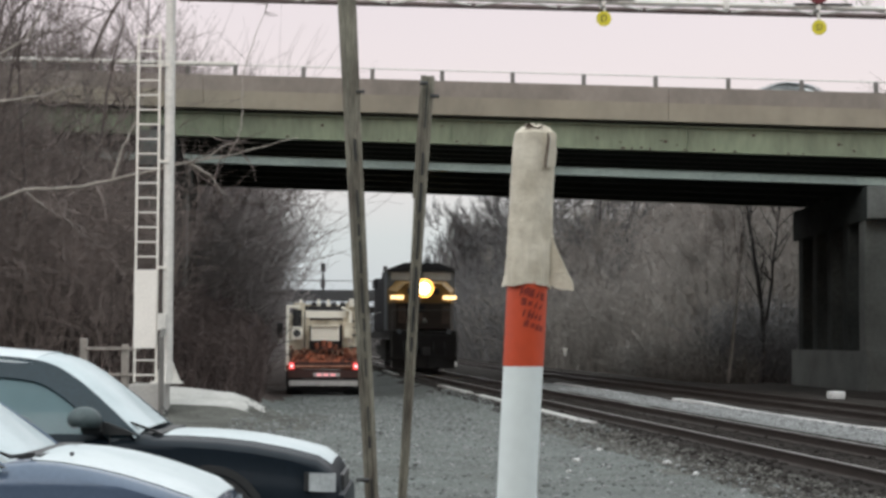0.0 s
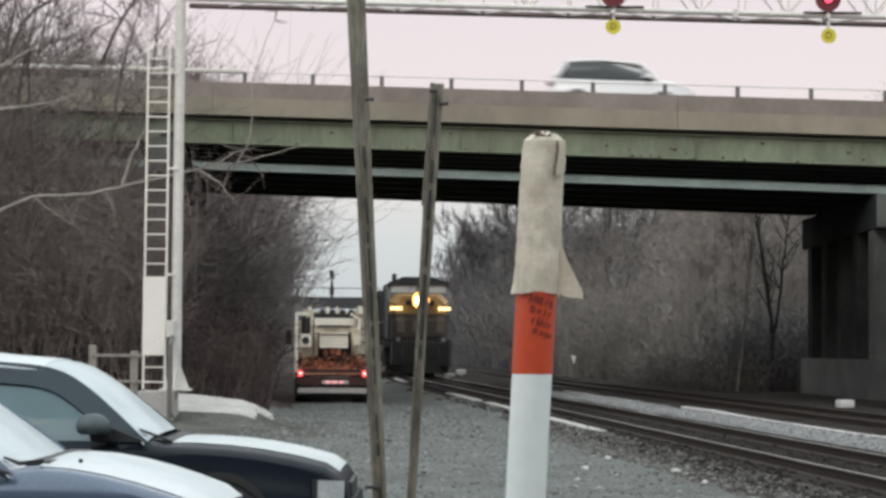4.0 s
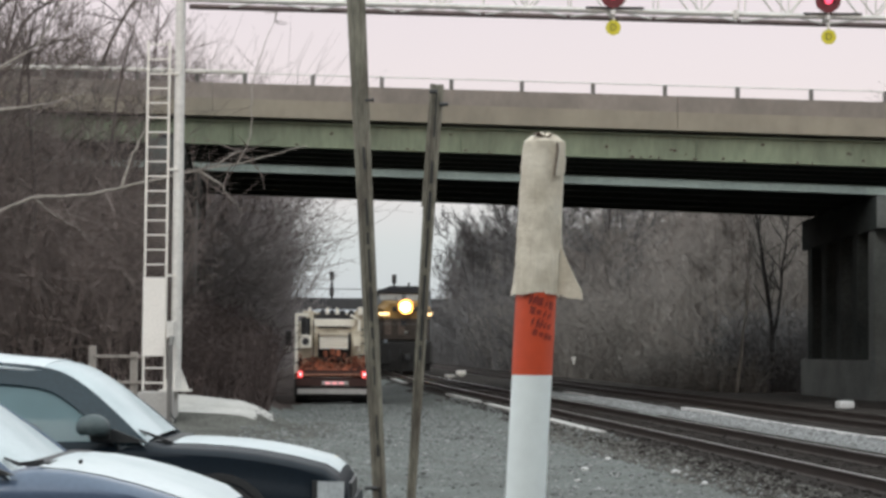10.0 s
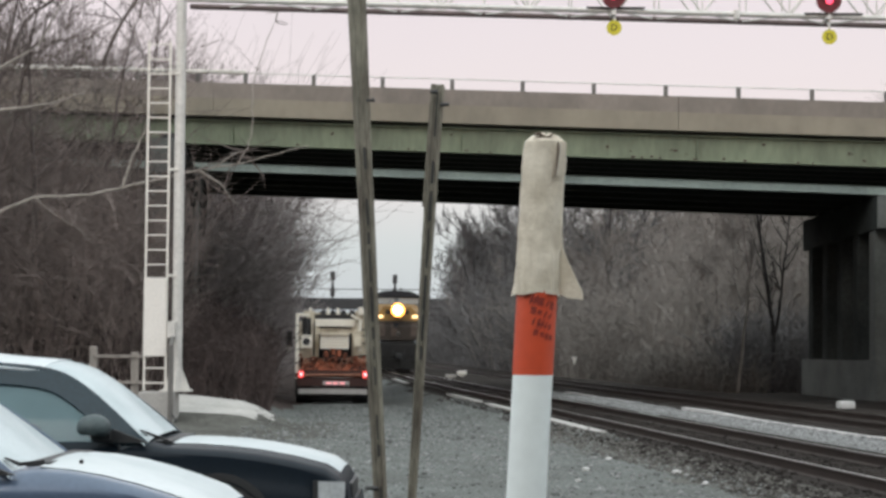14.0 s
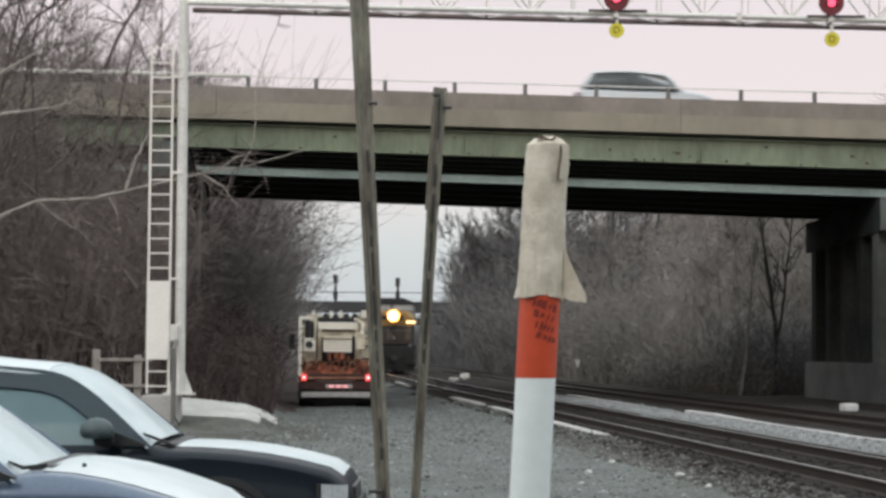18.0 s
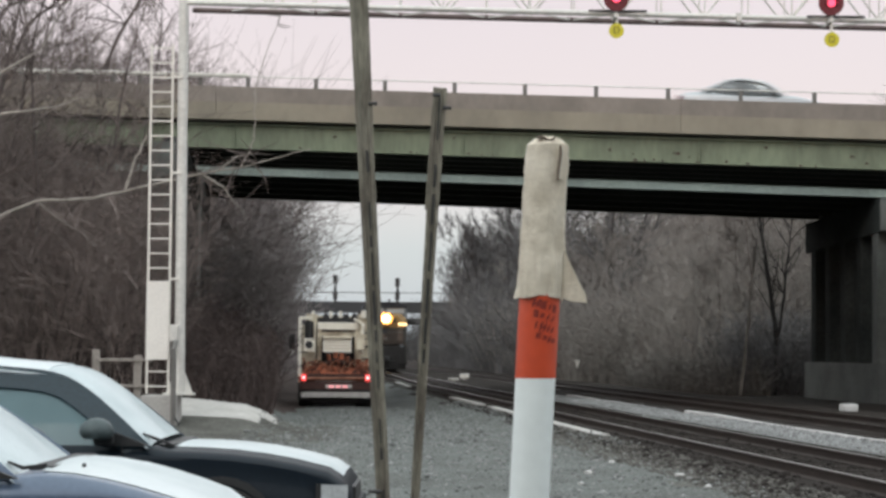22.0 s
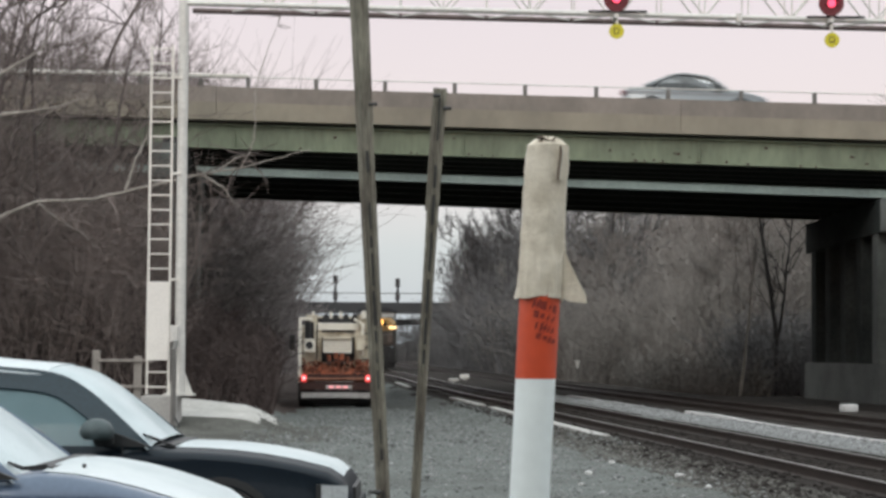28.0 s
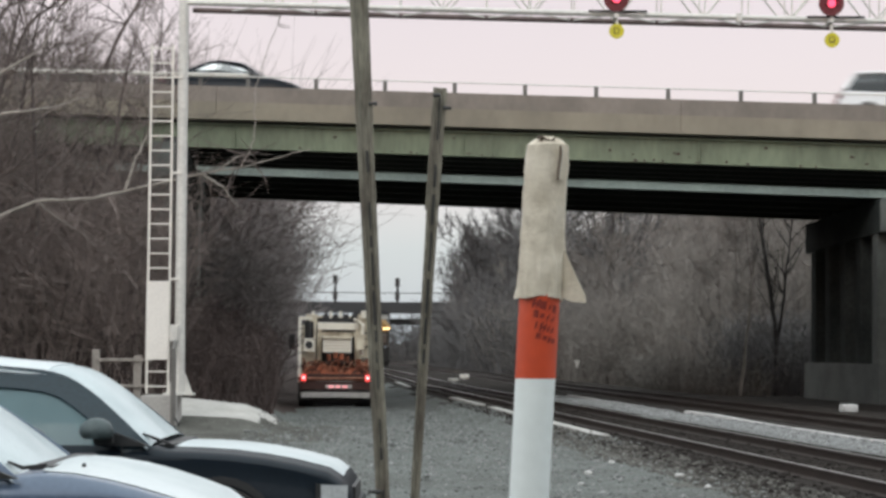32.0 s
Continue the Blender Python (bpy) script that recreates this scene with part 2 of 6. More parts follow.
    "blocker_wall": mat("blocker_dark_wall", (0.085, 0.07, 0.062), 0.9, vary=0.2, scale=1.5, fine=12),
    "rail_grey": mat("weathered_grey_steel", (0.17, 0.165, 0.155), 0.7, 0.2, vary=0.2, scale=4),
    "asphalt": mat("asphalt", (0.06, 0.06, 0.06), 0.9, vary=0.2, scale=1, fine=30, bump=0.3),
    "far_steel": mat("far_steel", (0.05, 0.052, 0.055), 0.8, vary=0.15, scale=0.4),
}
GLASS = glass_mat("clear_glass", (0.72, 0.80, 0.78))


def sky_toned(name, tint, amount):
    """Glass with a diffuse teal layer in place of mirrored pale sky."""
    m = glass_mat(name, tint)
    n, l = m.node_tree.nodes, m.node_tree.links
    clear = n["Mix Shader"]
    side_tint, mix, ns, tc, rg = (n.new("ShaderNode" + k) for k in ("BsdfDiffuse", "MixShader", "TexNoise", "TexCoord", "MapRange"))
    side_tint.inputs["Color"].default_value = (0.15, 0.225, 0.245, 1)
    ns.inputs["Scale"].default_value = 3.0
    rg.inputs["To Min"].default_value, rg.inputs["To Max"].default_value = amount - 0.15, amount + 0.15
    l.new(tc.outputs["Object"], ns.inputs["Vector"])
    l.new(ns.outputs["Fac"], rg.inputs["Value"])
    l.new(rg.outputs[0], mix.inputs[0])
    l.new(clear.outputs[0], mix.inputs[1])
    l.new(side_tint.outputs[0], mix.inputs[2])
    l.new(mix.outputs[0], n["Material Output"].inputs["Surface"])
    return m


SKY_GLASS = sky_toned("sky_toned_glass", (0.5, 0.62, 0.64), 0.83)
TINT = glass_mat("tinted_glass", (0.07, 0.085, 0.095))


# ---- building helpers ----
def mesh_of(name, verts, faces, material, smooth=False):
    me = bpy.data.meshes.new(name)
    me.from_pydata([tuple(v) for v in verts], [], faces)
    if material:
        me.materials.append(material)
    if smooth:
        me.polygons.foreach_set("use_smooth", [True] * len(me.polygons))
    me.update()
    if smooth:
        me.set_sharp_from_angle(angle=0.65)
    return me


class Shape:
    """Collects boxes, tubes, lofts and grids for one mesh."""

    def __init__(self):
        self.v, self.f = [], []

    def add(self, verts, faces):
        k = len(self.v)
        self.v += [tuple(v) for v in verts]
        self.f += [tuple(i + k for i in f) for f in faces]
        return self

    def box(self, c, s, rot=None, bevel=0.0):
        """A box with chamfered upright and level edges."""
        hx, hy, hz = (max(a, 1e-4) / 2 for a in s)
        b = min(bevel, 0.45 * min(hx, hy, hz) * 2) if bevel else 0
        if b:
            bm = bmesh.new()
            bmesh.ops.create_cube(bm, size=1, matrix=Matrix.Diagonal((*s, 1)))
            bmesh.ops.bevel(bm, geom=bm.edges[:], offset=b, segments=2, profile=0.7, affect="EDGES")
            pts, fs = [v.co.copy() for v in bm.verts], [[v.index for v in f.verts] for f in bm.faces]
            bm.free()
        else:
            pts = [Vector((x, y, z)) for x in (-hx, hx) for y in (-hy, hy) for z in (-hz, hz)]
            fs = [(0, 1, 3, 2), (4, 6, 7, 5), (0, 4, 5, 1), (2, 3, 7, 6), (0, 2, 6, 4), (1, 5, 7, 3)]
        if rot is not None:
            pts = [rot @ p for p in pts]
        c = Vector(c)
        return self.add([p + c for p in pts], fs)

    def tube(self, pts, radii, n=8, caps=True):
        """A round bar along a line of points."""
        pts = [Vector(p) for p in pts]
        if not hasattr(radii, "__len__"):
            radii = [radii] * len(pts)
        rings, ref = [], None
        for i, p in enumerate(pts):
            d = (pts[min(i + 1, len(pts) - 1)] - pts[max(i - 1, 0)]).normalized()
            if ref is None:
                ref = Vector((1, 0, 0)) if abs(d.x) < 0.8 else Vector((0, 1, 0))
            u = (ref - d * ref.dot(d)).normalized()
            w = d.cross(u)
            ref = u
            rings.append([p + (u * math.cos(2 * math.pi * k / n) + w * math.sin(2 * math.pi * k / n)) * radii[i] for k in range(n)])
        return self.loft(rings, caps)

    def loft(self, rings, caps=True):
        n, fs = len(rings[0]), []
        for i in range(len(rings) - 1):
            for k in range(n):
                a, b = i * n + k, i * n + (k + 1) % n
                fs.append((a, b, b + n, a + n))
        if caps:
            fs += [tuple(range(n))[::-1], tuple(range((len(rings) - 1) * n, len(rings) * n))]
        return self.add([p for r in rings for p in r], fs)

    def grid(self, rows, thick=None):
        """A sheet over rows of points; thick: a vector to its other side."""
        h, w = len(rows), len(rows[0])
        fs = [(i * w + k, i * w + k + 1, (i + 1) * w + k + 1, (i + 1) * w + k) for i in range(h - 1) for k in range(w - 1)]
        pts = [Vector(p) for r in rows for p in r]
        if thick is not None:
            t, n = Vector(thick), h * w
            fs += [tuple(j + n for j in f[::-1]) for f in fs]
            rim = [k for k in range(w)] + [i * w + w - 1 for i in range(1, h)] + [(h - 1) * w + k for k in range(w - 2, -1, -1)] + [i * w for i in range(h - 2, 0, -1)]
            fs += [(rim[(j + 1) % len(rim)], rim[j], rim[j] + n, rim[(j + 1) % len(rim)] + n) for j in range(len(rim))]
            pts += [p + t for p in pts]
        return self.add(pts, fs)

    def prism(self, outline, a, b):
        """An outline in the y-z plane, drawn out from x = a to x = b."""
        return self.loft([[(x, y, z) for y, z in outline] for x in (a, b)])

    def mesh(self, name, material, smooth=False):
        return mesh_of(name, self.v, self.f, material, smooth)


def thing(name, label, category, at=None, group="", kind=""):
    ob = tagged(new(name), label, category, group, kind)
    ob.empty_display_size = 0.2
    if at is not None:
        ob.matrix_basis = at
    return ob


def part(name, shape, material, parent, label="", smooth=False):
    ob = new(name, shape.mesh(name, material, smooth) if isinstance(shape, Shape) else shape)
    ob.parent = parent
    if label:
        ob["label"] = label
    return ob


def solid(name, shape, material, label, category, group="", kind="", smooth=False, at=None):
    ob = tagged(new(name, shape.mesh(name, material, smooth)), label, category, group, kind)
    if at is not None:
        ob.matrix_basis = at
    return ob


rnd = random.Random(7)


# ---- the lie of the land ----
def track_x(y):
    """The middle of the first track, y metres ahead."""
    return 7.60 - 0.0918 * y if y < 85 else -0.203 - 0.0735 * (y - 85)


def step(a, b, v):
    v = min(max((v - a) / (b - a), 0), 1)
    return v * v * (3 - 2 * v)


def land(x, y):
    o = x - track_x(min(max(y, -80), 600))
    z = -0.27 * step(22, 58, y)
    z += (-0.012 - z) * step(-2.6, -1.7, o) * (1 - step(9.0, 11.0, o))
    z += 0.11 * step(1.3, 1.5, o) * (1 - step(2.7, 3.1, o)) * (1 - 0.5 * step(55, 80, y))
    z += 0.035 * step(-2.0, -1.5, o) * (1 - step(-0.95, -0.84, o)) * (1 - step(34, 44, y))
    z += 0.30 * noise.noise((x * 0.09, y * 0.05, 3)) * step(-6, -9, o) * step(15, 40, y)
    bank = max(0.0, -6.9 - o) * 0.5
    z += min(bank, 6.5) * step(40, 58, y) * (1 - 0.5 * step(150, 400, y))
    z += min(max(0.0, o - 13.0) * 0.5, 13.0) * step(86, 108, y) * (1 - 0.3 * step(200, 400, y))
    z += 0.50 * step(-3.1, -4.5, x) * step(-8.5, -6.5, x) * math.exp(-((y - 43.4) / 2.2) ** 2)
    z += 0.03 * noise.noise((x * 0.8, y * 0.8, 0)) * (1 - step(-2.2, -1.6, o) * (1 - step(1.3, 3, o)))
    return z


def spread(lo, hi, fine_lo, fine_hi, fine, ratio=1.35):
    """Coordinates that are close together in the middle and ever wider outside."""
    mid = list(np.arange(fine_lo, fine_hi + 1e-6, fine))
    left, d, p = [], fine, fine_lo
    while p > lo:
        d *= ratio
        p = max(p - d, lo)
        left.append(p)
    right, d, p = [], fine, fine_hi
    while p < hi:
        d *= ratio
        p = min(p + d, hi)
        right.append(p)
    return left[::-1] + mid + right


def build_ground():
    """One sheet, in lines that run along the track."""
    offs = spread(-2500, 2500, -22, 24, 0.35)
    ys = spread(-300, 4200, 4, 130, 0.8, 1.15)
    verts = []
    for y in ys:
        yy = min(max(y, -80), 600)
        for o in offs:
            x = track_x(yy) + o
            verts.append((x, y, land(x, y)))
    w, faces, slots = len(offs), [], []
    for i in range(len(ys) - 1):
        for k in range(w - 1):
            faces.append((i * w + k, i * w + k + 1, (i + 1) * w + k + 1, (i + 1) * w + k))
            o, y = (offs[k] + offs[k + 1]) / 2, (ys[i] + ys[i + 1]) / 2
            x = track_x(min(max(y, -80), 600)) + o
            j = o + 0.35 * noise.noise((x * 0.7, y * 0.25, 5))
            if -1.85 - 0.45 * step(32, 22, y) < j < 1.35:
                s = 1
            elif -2.35 < o + 0.8 * noise.noise((x * 0.9, y * 0.35, 8)) and o < 0 and y < 40:
                s = 6
            elif 1.35 <= o < 2.75 + 0.045 * max(0, 48 - y):
                s = 2 if noise.noise((1.0, y * 0.09, 9)) > -0.25 and y < 72 or y < 46 else 1
            elif 1.35 <= o < 10.5:
                s = 1
            elif 10.5 <= o < 16.5 and y < 90:
                s = 1
            elif o >= 10.5 and y > 30:
                s = 5 if y > 101 and o < 60 else 3
            elif -6.6 < x + 0.4 * noise.noise((y, x, 2)) < -3.7 and 41.3 < y < 45.8:
                s = 4
            elif x < -4.5 - 0.4 * noise.noise((y * 0.3, 1, 1)) and o < -6.2 and y > 45.5 + noise.noise((x * 0.5, 4, 4)):
                s = 3
            elif y > 72 and o < -4.0:
                s = 3
            elif -6.8 < x + 0.8 * noise.noise((x, y * 0.6, 6)) < -2.2 and 35.5 < y + 2 * noise.noise((x * 0.7, y * 0.3, 7)) < 46:
                s = 6
            else:
                s = 0
            slots.append(s)
    me = mesh_of("ground", verts, faces, M["gravel"], True)
    for k in ("ballast_dark", "gravel_light", "litter", "limestone", "litter_tan", "gravel_brown"):
        me.materials.append(M[k])
    me.polygons.foreach_set("material_index", slots)
    return tagged(new("ground", me), "grey crushed gravel yard with dark ballast beside the tracks", "ground", kind="structure")


def build_track(name, off, label, lo, hi, first):
    """Two rails on timber ties, off metres beside the first track."""
    tr = thing(name, label, "railway track", kind="structure")
    ys = list(np.arange(lo, hi, 4.0))
    top = 0.15 if not off else 0.14
    prof = [(-0.068, 0.0), (-0.068, 0.012), (-0.012, 0.03), (-0.012, 0.11), (-0.034, 0.125), (-0.034, 0.15), (0.034, 0.15), (0.034, 0.125), (0.012, 0.11), (0.012, 0.03), (0.068, 0.012), (0.068, 0.0)]
    for side in (-0.752, 0.752):
        s, shine = Shape(), Shape()
        s.loft([[(track_x(y) + off + side + a, y, top - 0.152 + b) for a, b in prof] for y in ys])
        shine.loft([[(track_x(y) + off + side + a, y, top + b) for a, b in ((-0.03, -0.001), (-0.03, 0.003), (0.03, 0.003), (0.03, -0.001))] for y in ys])
        rail = part("rail", s, M["rail_steel"], tr)
        part("running_surface", shine, M["rail_top"] if first else M["rail_steel"], rail, "worn shiny top of the rail" if first else "")
    return tr, top


def build_ties(tr, off, top, lo, hi):
    s = Shape().box((0, 0, 0), (2.6, 0.23, 0.18), bevel=0.015)
    me = s.mesh("tie", M["tie"])
    y = lo
    while y < hi:
        ob = new("tie", me)
        ob.parent = tr
        ob.matrix_basis = pose(track_x(y) + off + rnd.uniform(-0.04, 0.04), y, top - 0.152 - 0.092, 0, 0, 5 + rnd.uniform(-1, 1))
        y += 0.53


# ---- bridge ----
SK = -0.15          # the bridge runs slightly towards the camera on its far side of the tracks
GRADE = -0.0405


def bridge_pt(x, off, z):
    return (x, 60 + off + SK * (x - 13), z)


def deck_line(z0, x, grade=GRADE):
    """Height at x of a line that is z0 high at x = 0."""
    return z0 + grade * x


def slab(x0, x1, off0, off1, za, zb, grade=GRADE, n=8):
    """A long beam along the bridge, from height za to zb at x = 0."""
    rings = []
    for i in range(n + 1):
        x = x0 + (x1 - x0) * i / n
        rings.append([bridge_pt(x, off0, deck_line(za, x, grade)), bridge_pt(x, off1, deck_line(za, x, grade)), bridge_pt(x, off1, deck_line(zb, x, grade)), bridge_pt(x, off0, deck_line(zb, x, grade))])
    return Shape().loft(rings)


PT, CG, GB = 9.672, 8.604, 7.70     # parapet top, underside of the slab, bottom of the girder, at x = 0
LX, RX = -170, 170


def build_bridge(off, depth, near, label, outer, gb, first):
    br = thing("road_bridge", label, "bridge", kind="structure")
    x = -22.0
    while x < 40:
        w = 7.3
        part("parapet_panel", slab(x + 0.01, x + w - 0.01, off - 0.12, off + 0.28, CG + 0.30, PT - 0.5, n=2), M["concrete"], br)
        part("parapet_coping", slab(x + 0.006, x + w - 0.006, off - 0.11, off + 0.28, PT - 0.498, PT, n=2), M["concrete_mauve"], br, "weathered mauve-grey upper course of the parapet")
        part("slab_edge", slab(x + 0.004, x + w - 0.004, off - 0.16, off + 0.3, CG, CG + 0.296, n=2), M["concrete"], br)
        x += w
    part("parapet", slab(LX, -22, off - 0.12, off + 0.28, CG, PT), M["concrete"], br)
    part("parapet", slab(40, RX, off - 0.12, off + 0.28, CG, PT), M["concrete"], br)
    part("parapet", slab(LX, RX, off + depth - 0.28, off + depth + 0.12, CG, PT), M["concrete"], br)
    part("deck", slab(LX, RX, off + 0.32, off + depth - 0.3, CG + 0.02, PT - 0.28), M["asphalt"], br, "dark asphalt road deck")
    k = 0
    for d in np.linspace(0.25, depth - 0.35, 5):
        z0 = gb - 0.23 * d / depth if not first else GB + (0.22 * d / depth)
        # inner girders take the shade-darkened paint; only the outer one keeps its own
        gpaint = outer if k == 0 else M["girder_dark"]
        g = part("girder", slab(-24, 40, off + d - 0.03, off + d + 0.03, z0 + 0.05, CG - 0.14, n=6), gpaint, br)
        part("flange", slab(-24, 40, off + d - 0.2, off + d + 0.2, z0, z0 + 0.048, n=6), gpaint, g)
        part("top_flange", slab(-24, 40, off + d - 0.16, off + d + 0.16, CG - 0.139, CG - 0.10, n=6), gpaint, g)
        # dark strip that paints the shadow line under the slab edge
        part("shade_haunch", slab(-24, 40, off + d + 0.02, off + d + 0.14, CG - 0.099, CG - 0.002, n=6), M["concrete_dark"], g)
        if k == 0 and first:
            for xs in np.arange(-21.4, 39, 7.3):
                st = Shape()
                y0 = bridge_pt(xs, off + d - 0.08, 0)
                st.box((y0[0], y0[1], (deck_line(z0 + 0.05, xs) + deck_line(CG - 0.14, xs)) / 2), (0.025, 0.1, CG - z0 - 0.22))
                part("stiffener", st, gpaint, g)
        k += 1
    return br


def build_railing(br):
    """A single pipe on short posts along the parapet."""
    posts = Shape().box((0, 0, 0.175), (0.13, 0.10, 0.35), bevel=0.012).box((0, 0, 0.01), (0.2, 0.18, 0.02))
    me = posts.mesh("railing_post", M["rail_grey"])
    x = -4.216 - 2.2 * 7
    rail = thing("bridge_railing", "thin steel pipe railing on short posts on the bridge parapet", "railing", kind="structure")
    while x < 40:
        ob = new("railing_post", me)
        ob.parent = rail
        ob.matrix_basis = pose(*bridge_pt(x, 0.06, deck_line(PT - 0.006, x)))
        x += 2.204
    s = Shape().tube([bridge_pt(x, 0.06, deck_line(PT + 0.345, x)) for x in (-24, 0, 40)], 0.022, 6)
    part("pipe", s, M["galv"], rail)
    g = thing("guard_rail", "pale steel guard rail along the bridge approach", "guard rail", kind="structure")
    s = Shape()
    prof = [(0, 0), (-0.07, 0.06), (-0.07, 0.11), (0, 0.16), (-0.07, 0.21), (-0.07, 0.26), (0, 0.31), (0.015, 0.31), (-0.05, 0.24), (0.015, 0.16), (-0.05, 0.09), (0.015, 0)]
    rings = []
    for x in (-60, -30, -6.4):
        p = Vector(bridge_pt(x, 0.35, deck_line(PT + 0.30, x, -0.0385)))
        rings.append([p + Vector((0, a, 0.05 + b * 0.45)) for a, b in prof])
    s.loft(rings)
    part("beam", s, M["alu"], g)
    for x in np.arange(-58, -6, 2.0):
        part("post", Shape().box(bridge_pt(x, 0.50, deck_line(PT + 0.1, x)), (0.12, 0.15, 0.6)), M["rail_grey"], g)


def build_pier(x0, y0, y1, wide, cap_near, cap_far, cap_deep, foot, top_wall):
    """A row of square columns under a cap beam, in line with the tracks; x0: its face towards the tracks at y0."""
    pr = thing("bridge_pier", "weathered grey concrete bridge pier with columns under a cap beam", "pier", group="bridge piers", kind="structure")
    sgn = 1 if wide > 0 else -1

    def face(y):
        return x0 - 0.088 * (y - y0)

    def cap_z(y):
        return cap_near + (cap_far - cap_near) * (y - y0) / (y1 - y0)
    if top_wall > foot:
        rings = [[(face(y) - 0.10 * sgn, y, foot), (face(y) + wide + 0.3 * sgn, y, foot), (face(y) + wide + 0.3 * sgn, y, top_wall), (face(y) - 0.10 * sgn, y, top_wall)] for y in (y0 - 0.45, y1 + 0.45)]
        part("plinth_wall", Shape().loft(rings), M["concrete_grey"], pr, "low damp concrete wall streaked with dirt")
    cap = Shape()
    ring = lambda y, lift: [(face(y) - 0.06 * sgn, y, cap_z(y) - cap_deep + lift), (face(y) + wide + 0.06 * sgn, y, cap_z(y) - cap_deep + lift), (face(y) + wide + 0.06 * sgn, y, cap_z(y)), (face(y) - 0.06 * sgn, y, cap_z(y))]
    cap.loft([ring(y0 - 0.42, 0.04), ring(y0 - 0.38, 0.0), ring(y1 + 0.38, 0.0), ring(y1 + 0.42, 0.04)])
    # shaded colour on the cap, lighter lit colour on its near end
    part("cap", cap, M["concrete_dark"], pr, "cap beam with the deck's shade put into its dark colour")
    part("cap_end", Shape().loft([ring(y0 - 0.50, 0.04), ring(y0 - 0.46, 0.0), ring(y0 - 0.424, 0.0)]), M["concrete_grey"], pr, "lighter grey end of the cap beam, coloured as lit")
    n = 5
    for i in range(n):
        y = y0 + 0.5 + (y1 - y0 - 1.0) * i / (n - 1)
        z0, z1 = max(foot, top_wall), cap_z(y) - cap_deep
        # columns behind the first take the darker colour as painted shade
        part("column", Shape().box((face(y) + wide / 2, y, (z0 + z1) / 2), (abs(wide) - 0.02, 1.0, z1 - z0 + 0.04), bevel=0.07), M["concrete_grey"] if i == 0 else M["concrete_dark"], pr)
        h = deck_line(GB if y0 < 70 else 7.96, face(y)) - cap_z(y)
        if 0.02 < h < 1.2:
            part("bearing", Shape().box((face(y) + wide / 2, y, cap_z(y) + h / 2), (0.45, 0.4, h)), M["dark_steel"], pr)


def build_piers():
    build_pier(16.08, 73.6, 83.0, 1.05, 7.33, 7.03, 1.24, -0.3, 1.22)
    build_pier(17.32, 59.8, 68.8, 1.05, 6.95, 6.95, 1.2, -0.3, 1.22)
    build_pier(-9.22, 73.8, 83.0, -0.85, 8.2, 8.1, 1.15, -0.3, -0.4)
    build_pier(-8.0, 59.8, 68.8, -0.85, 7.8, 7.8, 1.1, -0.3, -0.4)


